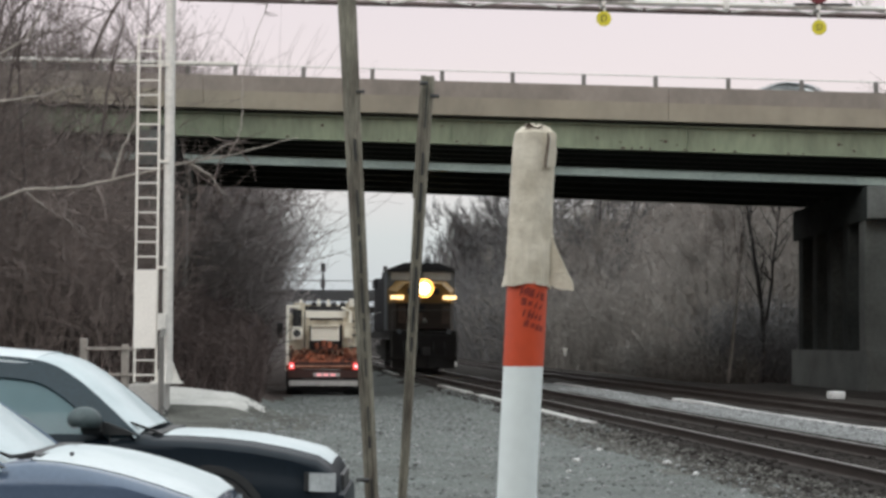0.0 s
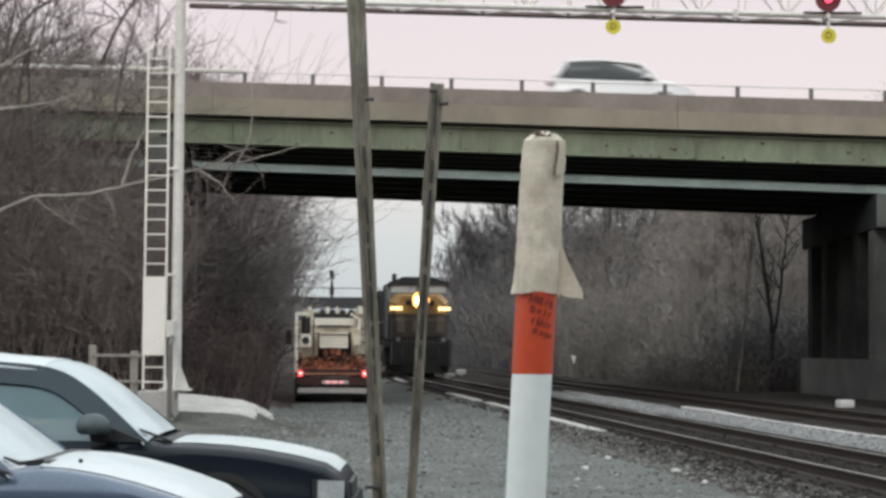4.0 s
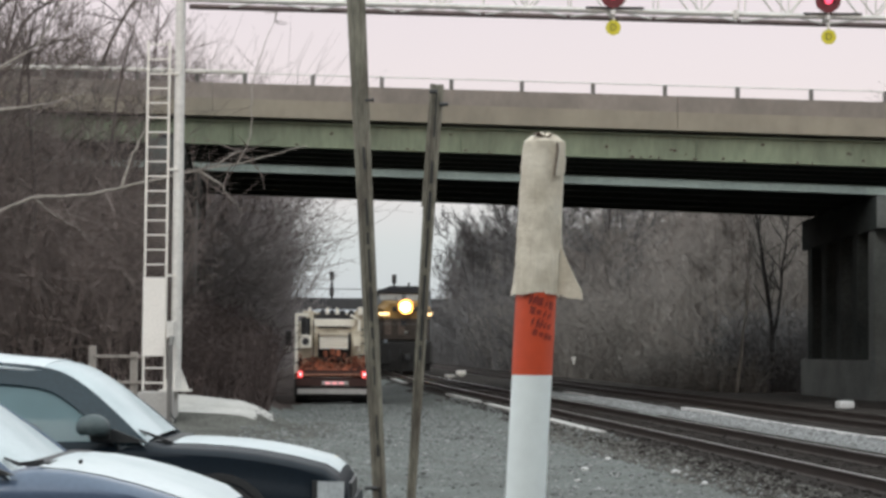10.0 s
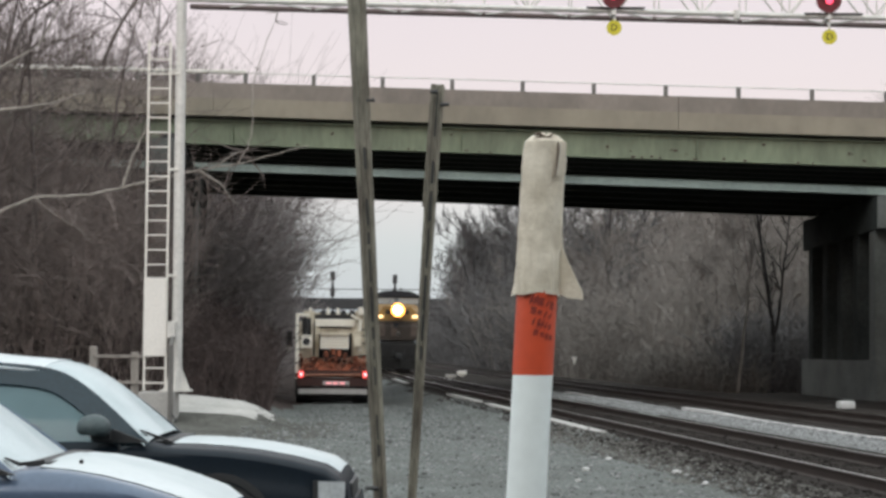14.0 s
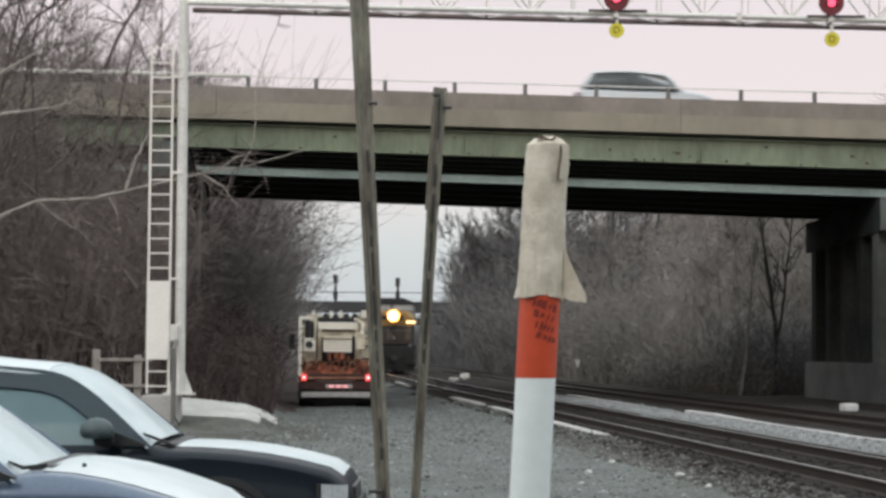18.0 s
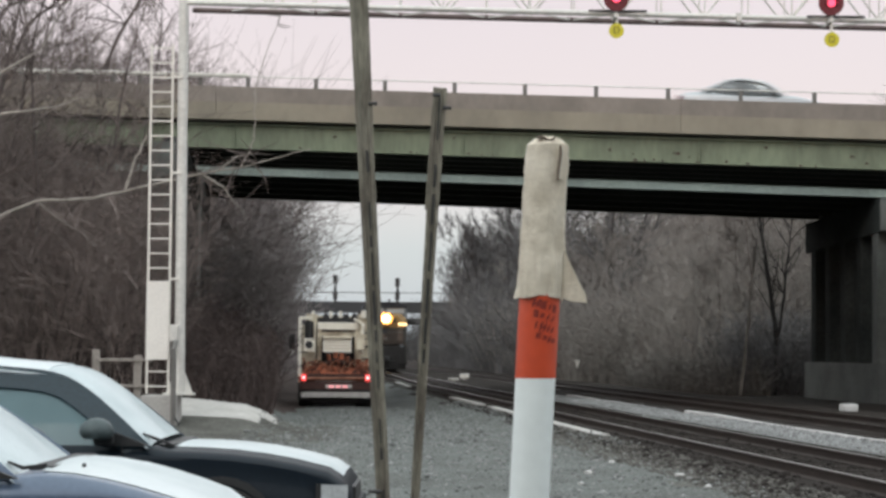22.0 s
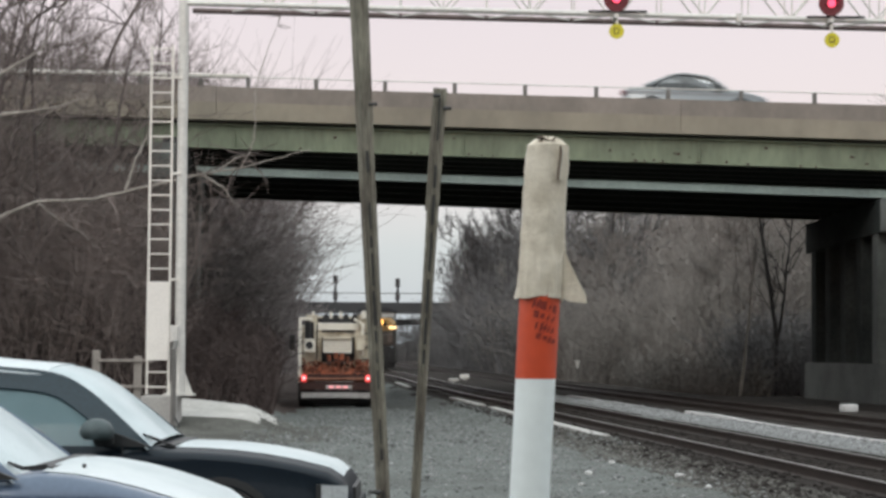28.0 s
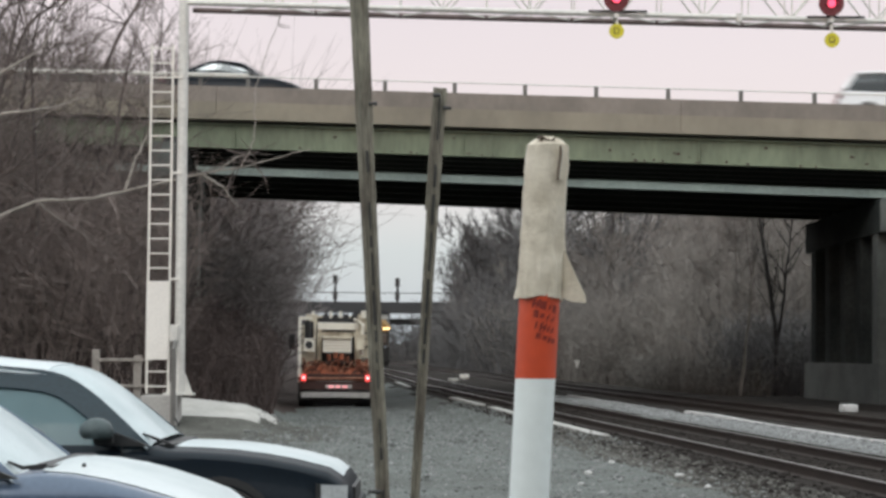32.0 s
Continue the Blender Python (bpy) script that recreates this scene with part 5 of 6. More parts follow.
    cp = part("coupler", bx((0, -0.4, 0.88), (0.3, 0.9, 0.3), 0.05), M["dark_steel"], g)
    part("knuckle", bx((0.06, -0.85, 0.88), (0.34, 0.22, 0.34), 0.06), M["dark_steel"], cp)
    for x in (-1.3, 1.3):
        for k in range(4):
            part("step", bx((x, 0.45, 0.45 + 0.33 * k), (0.5, 0.35, 0.05), 0.01), M["dark_steel"], g)
        part("handrail", Shape().tube([(x * 1.1, -0.02, 0.6), (x * 1.1, -0.02, 2.7), (x * 0.7, 0.0, 2.75)], 0.02, 6), M["rail_grey"], g)
    part("front_rail", Shape().tube([(-1.4, 0.0, 2.7), (1.4, 0.0, 2.7)], 0.018, 6), M["rail_grey"], g)
    for x in (-0.9, -0.3, 0.4, 0.9):
        part("air_hose", Shape().tube([(x, -0.02, 1.3), (x, -0.2, 0.95), (x + 0.05, -0.15, 0.6)], 0.03, 6), M["rubber"], g)
    part("ditch_lamp", Shape().tube([(-1.1, 0.0, 1.75), (-1.1, -0.1, 1.75)], 0.11, 14), M["loco_grey"], g)
    part("ditch_lamp", Shape().tube([(1.1, 0.0, 1.75), (1.1, -0.1, 1.75)], 0.11, 14), M["loco_grey"], g)
    part("long_hood", bx((0, 12.4, 3.15), (2.7, 15.0, 2.7), 0.12), M["loco_dark"], g, "dark blue engine hood")
    part("radiator", bx((0, 18.5, 4.35), (2.9, 3.6, 0.5), 0.08), M["loco_dark"], g)
    part("blower_box", bx((0, 6.5, 3.25), (3.05, 3.2, 2.7), 0.1), M["loco_dark"], g)
    part("exhaust_stack", bx((0, 11.0, 4.6), (0.6, 0.8, 0.25), 0.04), M["loco_black"], g)
    part("horn", Shape().tube([(0.3, 3.0, 4.98), (0.3, 2.6, 5.0)], [0.03, 0.09], 10), M["dark_steel"], g)
    for k in range(7):
        part("hood_door", bx((-1.365, 8.5 + 1.5 * k, 3.0), (0.03, 1.3, 1.9), 0.01), M["loco_dark"], g)
    for x in (-1.42, 1.42):
        part("side_handrail", Shape().tube([(x, 5, 2.75), (x, 21, 2.75)], 0.02, 6), M["galv"], g)
    part("fuel_tank", bx((0, 10.8, 0.85), (2.6, 5.2, 1.1), 0.2), M["loco_black"], g)
    for yc in (4.0, 17.6):
        bogie = part("bogie", bx((-1.1, yc, 0.8), (0.2, 4.6, 0.5), 0.06), M["loco_black"], g)
        part("bogie_side", bx((1.1, yc, 0.8), (0.2, 4.6, 0.5), 0.06), M["loco_black"], bogie)
        for dy in (-1.9, 0, 1.9):
            for x in (-0.75, 0.75):
                part("wheel", Shape().tube([(x - 0.07, yc + dy, 0.52), (x + 0.07, yc + dy, 0.52)], 0.52, 24), M["dark_steel"], bogie)
    return g


# ---- bare trees ----
class Twigs:
    """Gathers thin three-sided branches."""

    def __init__(self):
        self.v, self.f = [], []

    def limb(self, pts, radii, n=3):
        prev = None
        for i, p in enumerate(pts):
            d = (pts[min(i + 1, len(pts) - 1)] - pts[max(i - 1, 0)])
            if d.length < 1e-6:
                d = Vector((0, 0, 1))
            d.normalize()
            u = d.orthogonal().normalized()
            w = d.cross(u)
            k = len(self.v)
            self.v += [tuple(p + (u * math.cos(2 * math.pi * j / n) + w * math.sin(2 * math.pi * j / n)) * radii[i]) for j in range(n)]
            if prev is not None:
                self.f += [(prev + j, prev + (j + 1) % n, k + (j + 1) % n, k + j) for j in range(n)]
            prev = k

    def mesh(self, name, material):
        return mesh_of(name, self.v, self.f, material)


def wander(r, p, d, length, n, bend, up):
    pts, d = [p], d.normalized()
    for _ in range(n):
        d = (d + Vector((r.uniform(-bend, bend), r.uniform(-bend, bend), r.uniform(-bend, bend) + up))).normalized()
        pts.append(pts[-1] + d * (length / n))
    return pts


def tree_meshes(seed, height, lean=0.0, low=0.25, n1=13, n2=7, n3=4, thick=0.13, mats=("bark", "twig"), tw=1.0):
    """A trunk mesh, and a crown mesh of three orders of branches."""
    r = random.Random(seed)
    trunk, crown = Twigs(), Twigs()
    tp = wander(r, Vector((0, 0, -0.3)), Vector((lean, 0, 1)), height, 9, 0.10, 0.06)
    trunk.limb(tp, [thick * (1 - 0.9 * i / 9) for i in range(10)], 7)
    for i in range(n1):
        f = low + (0.97 - low) * (i + r.random()) / n1
        k = f * 9
        p = tp[int(k)].lerp(tp[min(int(k) + 1, 9)], k - int(k))
        a = r.uniform(0, 6.283)
        ln = height * r.uniform(0.20, 0.42) * (1.15 - 0.7 * f)
        b1 = wander(r, p, Vector((math.cos(a), math.sin(a), r.uniform(0.35, 1.1))), ln, 5, 0.22, 0.08)
        r1 = thick * 0.38 * (1.1 - 0.75 * f)
        crown.limb(b1, [r1 * (1 - 0.17 * j) for j in range(6)], 4)
        for j in range(n2):
            g = r.uniform(0.2, 1.0) * 5
            q = b1[int(min(g, 4.99))].lerp(b1[int(min(g, 4.99)) + 1], g - int(min(g, 4.99)))
            d = (b1[-1] - b1[0]).normalized() + Vector((r.uniform(-1, 1), r.uniform(-1, 1), r.uniform(-0.4, 0.9)))
            b2 = wander(r, q, d, ln * r.uniform(0.3, 0.6), 4, 0.28, 0.05)
            crown.limb(b2, [a * tw for a in (0.018, 0.015, 0.012, 0.010, 0.007)])
            for m in range(n3):
                s = b2[r.randint(1, 4)]
                d3 = (b2[-1] - b2[0]).normalized() + Vector((r.uniform(-1, 1), r.uniform(-1, 1), r.uniform(-0.6, 0.8)))
                b3 = wander(r, s, d3, ln * r.uniform(0.14, 0.32), 2, 0.3, 0.02)
                crown.limb(b3, [a * tw for a in (0.010, 0.008, 0.006)])
    return trunk.mesh("trunk", M[mats[0]]), crown.mesh("crown", M[mats[1]])


def plant_tree(meshes, at, label, group=""):
    t = tagged(new("tree", meshes[0]), label, "tree", group)
    t.matrix_basis = at
    c = new("crown", meshes[1])
    c.parent = t
    return t


def brush(name, seed, count, place, label, material, height=(1.2, 4.0), fork=4, tw=1.0):
    """A thicket of thin forked stems."""
    r, twigs = random.Random(seed), Twigs()
    for _ in range(count):
        x, y, k = place(r)
        z = land(x, y) - 0.05
        h = r.uniform(*height) * k
        st = wander(r, Vector((x, y, z)), Vector((r.uniform(-0.5, 0.5), r.uniform(-0.5, 0.5), 1)), h, 3, 0.2, 0.03)
        twigs.limb(st, [a * tw for a in (0.02, 0.016, 0.012, 0.006)])
        for _ in range(fork):
            s = st[r.randint(1, 3)]
            twigs.limb(wander(r, s, Vector((r.uniform(-1, 1), r.uniform(-1, 1), r.uniform(-0.1, 1.0))), h * r.uniform(0.2, 0.5), 2, 0.3, 0.02), [a * tw for a in (0.012, 0.009, 0.005)])
    return tagged(new(name, twigs.mesh(name, M[material])), label, "undergrowth", kind="stuff")


def build_trees():
    kinds = [tree_meshes(11 + i, 11 + 1.1 * i, r, lo, mats=("bark", "twig"), tw=1.0) for i, (r, lo) in enumerate(((0.05, 0.2), (-0.1, 0.25), (0.12, 0.15), (0.0, 0.3), (0.08, 0.2)))]
    tan = [tree_meshes(31 + i, 11 + 1.3 * i, r, 0.12, n1=16, n2=9, n3=6, thick=0.1, mats=("bark", "twig_tan"), tw=1.6) for i, r in enumerate((0.06, -0.08, 0.03, 0.1))]
    r = random.Random(21)
    # wooded bank beside the yard, in front of the bridge
    for i in range(18):
        x, y = r.uniform(-16, -8.4), r.uniform(45.5, 59.5)
        plant_tree(kinds[i % 5], pose(x, y, land(x, y), 0, 0, r.uniform(0, 360)) @ Matrix.Diagonal((*[r.uniform(0.5, 0.6) if x > -9.6 else r.uniform(0.6, 0.85)] * 3, 1)), "bare grey-brown tree in a tangled thicket on the bank", "bank trees")
    # far side of the bridge, left of the line
    for i in range(58):
        y = 90 + 240 * r.random() ** 1.5
        o = 0.016 * (y - 100) - r.uniform(10.2, 17 + y * 0.06)
        x = track_x(y) + o
        plant_tree(kinds[i % 5], pose(x, y, land(x, y), 0, 0, r.uniform(0, 360)) @ Matrix.Diagonal((*[r.uniform(0.7, 1.0)] * 3, 1)), "bare tree in the dark woods beyond the bridge", "woods beside the line")
    # right of the line
    for i in range(84):
        y = 98 + 230 * r.random() ** 1.35
        o = max(r.uniform(11.5, 24 + y * 0.06), 5.2 - 0.010 * y - track_x(y))
        x = track_x(y) + o
        plant_tree(tan[i % 4], pose(x, y, land(x, y), 0, 0, r.uniform(0, 360)) @ Matrix.Diagonal((*[min(r.uniform(0.6, 1.0), (0.5 + 0.118 * y - land(x, y)) / 15.5)] * 3, 1)), "bare tan-grey tree in the woods beyond the bridge", "woods beside the line")
    far = [tree_meshes(51 + i, 11 + i, 0.05, 0.1, n1=15, n3=5, thick=0.12, mats=("bark_dark", "twig_far"), tw=2.2) for i in range(2)]
    dense = [tree_meshes(61 + i, 14.5 + i, 0.04, 0.2, n1=15, n2=6, n3=4, thick=0.13, tw=1.1) for i in range(3)]
    for i in range(26):
        y = r.uniform(96, 118)
        x = track_x(y) - r.uniform(11.0, 28)
        plant_tree(dense[i % 3], pose(x, y, land(x, y) - 0.2, 0, 0, r.uniform(0, 360)) @ Matrix.Diagonal((*[r.uniform(0.86, 1.0) * (1.2 + 0.158 * y - land(x, y)) / 15.5] * 3, 1)), "tall bare tree rising behind the bridge approach", "woods behind the bridge")
    for i in range(60):
        y = 125 + 230 * r.random() ** 1.2
        o = max(10.0, 4.6 - 0.010 * y - track_x(y)) + r.uniform(0, 6.0)
        x = track_x(y) + o
        plant_tree(far[i % 2], pose(x, y, land(x, y), 0, 0, r.uniform(0, 360)) @ Matrix.Diagonal((*[r.uniform(1.0, 1.3)] * 3, 1)), "bare dark tree in the woods far along the line", "woods beside the line")
    brush("far_thicket", 8, 3800, lambda q: (lambda y: (track_x(y) + max(8.0, 1.0 - 0.012 * y - track_x(y)) + q.uniform(0, 8), y, 1.0))(120 + 220 * q.random() ** 1.2), "dark bare brush far along the line", "twig_far", (2.0, 6.5), tw=2.4)
    brush("slope_thicket", 9, 3600, lambda q: (lambda y: (track_x(y) - q.uniform(7.4, 15), y, 1.0))(q.uniform(46.5, 86)), "low bare brush on the slope under the bridge", "twig_brown", (0.5, 2.2), tw=1.1)
    brush("approach_thicket", 14, 1300, lambda q: (lambda x, y: (x, y, 1.0 + 0.30 * step(-17, -10.5, x)))(-98 * q.uniform(0.116, 0.25), q.uniform(95, 112)), "tall bare brush behind the bridge approach", "twig", (7.6, 10.2), 13, tw=0.9)
    for i in range(24):
        y = r.uniform(90, 122)
        x = track_x(y) - r.uniform(9.6, 13.5)
        plant_tree(kinds[i % 5], pose(x, y, land(x, y), 0, 0, r.uniform(0, 360)) @ Matrix.Diagonal((*[r.uniform(0.75, 0.98)] * 3, 1)), "bare tree in the dark woods beyond the bridge", "woods beside the line")
    brush("distant_woods", 16, 900, lambda q: (q.uniform(-46, 4), q.uniform(322, 345), 1.0), "dark woods behind the far bridge", "twig_far", (4.5, 7.5), tw=4.0)
    brush("verge_thicket", 18, 1800, lambda q: (lambda y: (track_x(y) + q.uniform(9.8, 14.2), y, 1.0))(q.uniform(85, 98)), "low bare brush along the second track", "twig_tan", (0.4, 1.7), tw=1.3)
    brush("pier_thicket", 10, 1000, lambda q: (lambda y: (y * q.uniform(0.141, 0.195), y, 1.0))(q.uniform(86, 95)), "dark bare brush behind the bridge pier", "twig_far", (0.8, 3.4), tw=1.4)
    brush("edge_thicket", 20, 2400, lambda q: (lambda y: (track_x(y) + q.uniform(8.6, 12.8), y, 1.0))(q.uniform(104, 165)), "bare tan brush reaching down to the ballast", "twig_tan", (1.5, 5.0), tw=1.6)
    brush("left_tall_thicket", 12, 2100, lambda q: (lambda y: (track_x(y) + 0.016 * (y - 100) - q.uniform(8.3, 14), y, 1.0))(q.uniform(92, 135)), "tall dark saplings beyond the bridge", "twig_dark", (5.5, 10.0), 5, tw=1.5)
    # a dark forked tree beside the pier
    q, trunk, crown = random.Random(23), Twigs(), Twigs()
    for stem, rad in (([(14.54, -0.3), (14.49, 2.3), (14.25, 4.3), (13.96, 6.3), (13.77, 7.65), (13.7, 8.6)], 0.125), ([(14.5, 2.0), (14.76, 3.3), (14.94, 5.0), (15.12, 6.5), (15.2, 7.5)], 0.08)):
        pts = [p + Vector((0.06 * noise.noise(p * 1.7), 0, 0)) for p in spline([(x, 87.0, z) for x, z in stem], 4)]
        trunk.limb(pts, [rad * (1 - 0.7 * i / (len(pts) - 1)) for i in range(len(pts))], 7)
        for _ in range(16):
            br = wander(q, pts[q.randint(6, len(pts) - 1)], Vector((q.uniform(-0.8, 0.8), q.uniform(-0.6, 0.6), q.uniform(0.6, 1.3))), q.uniform(1.0, 2.6), 5, 0.2, 0.05)
            crown.limb(br, [0.035, 0.03, 0.025, 0.02, 0.015, 0.010], 4)
            for _ in range(4):
                crown.limb(wander(q, br[q.randint(1, 5)], Vector((q.uniform(-1, 1), q.uniform(-0.6, 0.6), q.uniform(0.2, 1))), q.uniform(0.4, 1.1), 3, 0.25, 0.03), [0.016, 0.013, 0.010, 0.007])
    plant_tree((trunk.mesh("trunk", M["bark_dark"]), crown.mesh("crown", M["bark_dark"])), pose(0, 0, 0), "dark forked bare tree beside the bridge pier")
    birch = tree_meshes(78, 8, 0.02, 0.5, n1=7, n2=4, thick=0.08, mats=("bark_pale", "twig_tan"))
    plant_tree(birch, pose(12.55, 84.6, land(12.55, 84.6), 0, 0, 10), "slim pale birch among darker trees")
    brush("bank_thicket", 5, 4200, lambda q: (lambda y: (q.uniform(-16, -0.143 * y), y, 1.0))(q.uniform(46, 60)), "tangled bare brown brush on the bank", "twig_low", (1.2, 4.6), 5, tw=0.75)
    brush("bank_saplings", 15, 220, lambda q: (lambda x: (x, q.uniform(46, 59.3), 1.0 if x < -9 else 0.75))(q.uniform(-16, -8.3)), "tall thin bare saplings on the bank", "twig", (4.0, 6.8), 9, tw=0.9)
    brush("left_thicket", 6, 3800, lambda q: (lambda y: (track_x(y) + 0.016 * (y - 100) - q.uniform(7.6, 17), y, 1.0))(78 + 130 * q.random() ** 1.3), "dark bare brush under and beyond the bridge", "twig_dark", (1.5, 6.0), tw=1.8)
    brush("right_thicket", 7, 9000, lambda q: (lambda y: (track_x(y) + 11.5 + 30 * q.random(), y, 1.0))(97 + 120 * q.random() ** 1.4), "bare tan brush along the woods' edge", "twig_tan", (2.0, 7.0), tw=1.7)
    # three stout trees whose limbs stand out against the sky behind the approach
    q = random.Random(19)
    for stem in (((-22.5, 5.0), (-21.8, 11.5), (-20.8, 16.4), (-19.0, 18.4), (-17.6, 20.4)), ((-17.4, 5.0), (-17.1, 11.5), (-16.3, 15.7), (-14.9, 18.4), (-14.5, 20.2)), ((-23.4, 5.0), (-22.9, 14.2), (-21.7, 17.5), (-20.5, 18.4), (-19.3, 19.6))):
        pts = [p + Vector((0.22 * noise.noise(p * 0.9), 0, 0.1 * noise.noise(p * 1.3))) for p in spline([(x, 95.0, z) for x, z in stem], 4)]
        trunk, crown = Twigs(), Twigs()
        trunk.limb(pts, [0.125 - 0.005 * i for i in range(len(pts))], 7)
        for i in range(9):
            b = wander(q, pts[q.randint(9, len(pts) - 2)], Vector((q.choice((-1, 1)) * q.uniform(0.6, 1.2), q.uniform(-0.4, 0.4), q.uniform(0.1, 0.9))), q.uniform(1.5, 3.6), 6, 0.3, 0.02)
            crown.limb(b, [0.045, 0.04, 0.034, 0.028, 0.022, 0.017, 0.010], 4)
            for _ in range(5):
                crown.limb(wander(q, b[q.randint(2, 6)], Vector((q.uniform(-1, 1), q.uniform(-0.5, 0.5), q.uniform(-0.2, 1))), q.uniform(0.6, 1.6), 4, 0.3, 0.02), [0.022, 0.018, 0.014, 0.011, 0.007])
        plant_tree((trunk.mesh("trunk", M["bark"]), crown.mesh("crown", M["bark"])), pose(0, 0, 0), "stout bare tree with crooked limbs behind the bridge approach", "woods behind the bridge")
    # long pale limbs of a tree that stands beside the yard
    syc = thing("sycamore_tree", "pale-barked bare tree reaching long limbs over the bank", "tree")
    part("trunk", Shape().tube([(-11.6, 44.5, -0.2), (-11.5, 44.4, 3), (-11.3, 44.2, 6.5), (-11.5, 44, 10.5)], [0.3, 0.26, 0.2, 0.08], 12), M["bark_pale"], syc, smooth=True)
    limbs = [
        ([(-11.35, 44.2, 6.0), (-9.7, 43, 6.66), (-8.84, 43, 6.75), (-7.86, 43, 7.04)], 0.05),
        ([(-11.5, 44.4, 3.9), (-10.0, 43.3, 4.35), (-8.93, 43, 4.74), (-7.7, 43, 4.82), (-6.47, 43, 5.11), (-5.36, 43, 5.37), (-4.5, 43, 5.52), (-3.77, 43, 5.72), (-2.97, 43, 5.93)], 0.044),
        ([(-7.02, 43, 4.98), (-6.79, 43, 5.69), (-6.51, 43, 6.31), (-6.3, 42.9, 6.9)], 0.04),
        ([(-5.36, 43, 5.37), (-4.9, 43, 5.1), (-4.74, 43, 4.9), (-4.4, 43.1, 4.5)], 0.03),
        ([(-5.0, 43, 5.42), (-4.6, 42.9, 5.75), (-4.2, 42.9, 5.8)], 0.025),
        ([(-8.93, 43, 4.74), (-8.4, 42.8, 4.35), (-7.9, 42.8, 4.05), (-7.6, 42.7, 3.75)], 0.014),
        ([(-4.5, 43, 5.52), (-4.3, 43, 5.9), (-4.2, 43, 6.3), (-4.22, 43, 7.2), (-3.95, 43, 8.1), (-3.67, 43, 8.85)], 0.024),
        ([(-11.4, 44.2, 7), (-10, 43, 7.4), (-8.9, 43, 8.1), (-8.3, 43, 9.2)], 0.05),
    ]
    q = random.Random(9)
    for pts, rad in limbs:
        pts = [Vector(p) for p in pts]
        tw = Twigs()
        fine = []
        for a, b in zip(pts, pts[1:]):
            for k in range(4):
                fine.append(a.lerp(b, k / 4) + Vector([0.02 * noise.noise(a * 3 + Vector((k, j, 0))) for j in range(3)]) * 2)
        fine.append(pts[-1])
        tw.limb(fine, [rad * (1 - 0.75 * i / (len(fine) - 1)) for i in range(len(fine))], 6)
        limb = part("limb", tw.mesh("limb", M["bark_pale"]), None, syc)
        tw = Twigs()
        slim = 0.023 < rad < 0.0245
        for _ in range(5 if slim else 9):
            i = q.randint(2, len(fine) - 1)
            tw.limb(wander(q, fine[i], Vector((q.uniform(-1, 1), q.uniform(-0.6, 0.6), q.uniform(-0.5, 1))), q.uniform(0.2, 0.5) if slim else q.uniform(0.4, 1.2), 4, 0.3, 0.02), [0.014, 0.012, 0.010, 0.008, 0.005])
        tagged(part("twig_spray", tw.mesh("twig_spray", M["twig"]), None, limb), kind="stuff")


# ---- far off and small ----
def build_far():
    b = thing("far_signal_bridge", "dark steel overpass with two signals far along the line", "bridge")
    part("span", Shape().box((-12, 300, 8.1), (44, 2, 1.7)), M["far_steel"], b)
    part("lower_span", Shape().box((-10, 303, 6.0), (40, 3, 0.9)), M["far_steel"], b)
    part("rail", Shape().box((-12, 299, 10.3), (44, 0.1, 0.12)), M["far_steel"], b)
    for x in (-28, 12):
        part("pier", Shape().box((x, 301, 2.6), (1.6, 3, 11)), M["far_steel"], b)
    for x, z in ((-16.77, 12.3), (-7.35, 11.9)):
        s = thing("far_signal", "small dark signal standing on the far bridge", "railway signal", group="far signals")
        part("pole", Shape().box((x, 299.5, 10.2), (0.35, 0.35, 2.6)), M["far_steel"], s)
        part("head", Shape().box((x, 299.3, z), (0.7, 0.4, 1.4), bevel=0.2), M["dark_steel"], s)
        part("lower_head", Shape().box((x, 299.3, 9.9), (0.7, 0.4, 1.3), bevel=0.2), M["dark_steel"], s)


def rock_mesh(seed, material):
    bm = bmesh.new()
    bmesh.ops.create_icosphere(bm, subdivisions=1, radius=1)
    r = random.Random(seed)
    for v in bm.verts:
        v.co *= r.uniform(0.7, 1.15)
    me = bpy.data.meshes.new("rock")
    bm.to_mesh(me)
    bm.free()
    me.materials.append(material)
    return me


def stones(name, seed, count, place, size, material, label):
    """Loose stones, joined."""
    r = random.Random(seed)
    shapes = []
    for k in range(4):
        me = rock_mesh(seed + k, None)
        shapes.append((np.array([tuple(v.co) for v in me.vertices]), [tuple(p.vertices) for p in me.polygons]))
    V, Fs, n = [], [], 0
    for i in range(count):
        x, y = place(r)
        v, f = shapes[i % 4]
        s = r.uniform(*size) * (1 if r.random() < 0.93 else 1.9)
        a = r.uniform(0, 6.283)
        ca, sa = math.cos(a), math.sin(a)
        w = v * (s, s * 0.8, s * 0.6)
        w = np.stack([w[:, 0] * ca - w[:, 1] * sa + x, w[:, 0] * sa + w[:, 1] * ca + y, w[:, 2] + land(x, y) + 0.2 * s], 1)
        V.append(w)
        Fs += [tuple(j + n for j in p) for p in f]
        n += len(v)
    me = mesh_of(name, np.concatenate(V).tolist(), Fs, material)
    return tagged(new(name, me), label, "stones", kind="stuff")


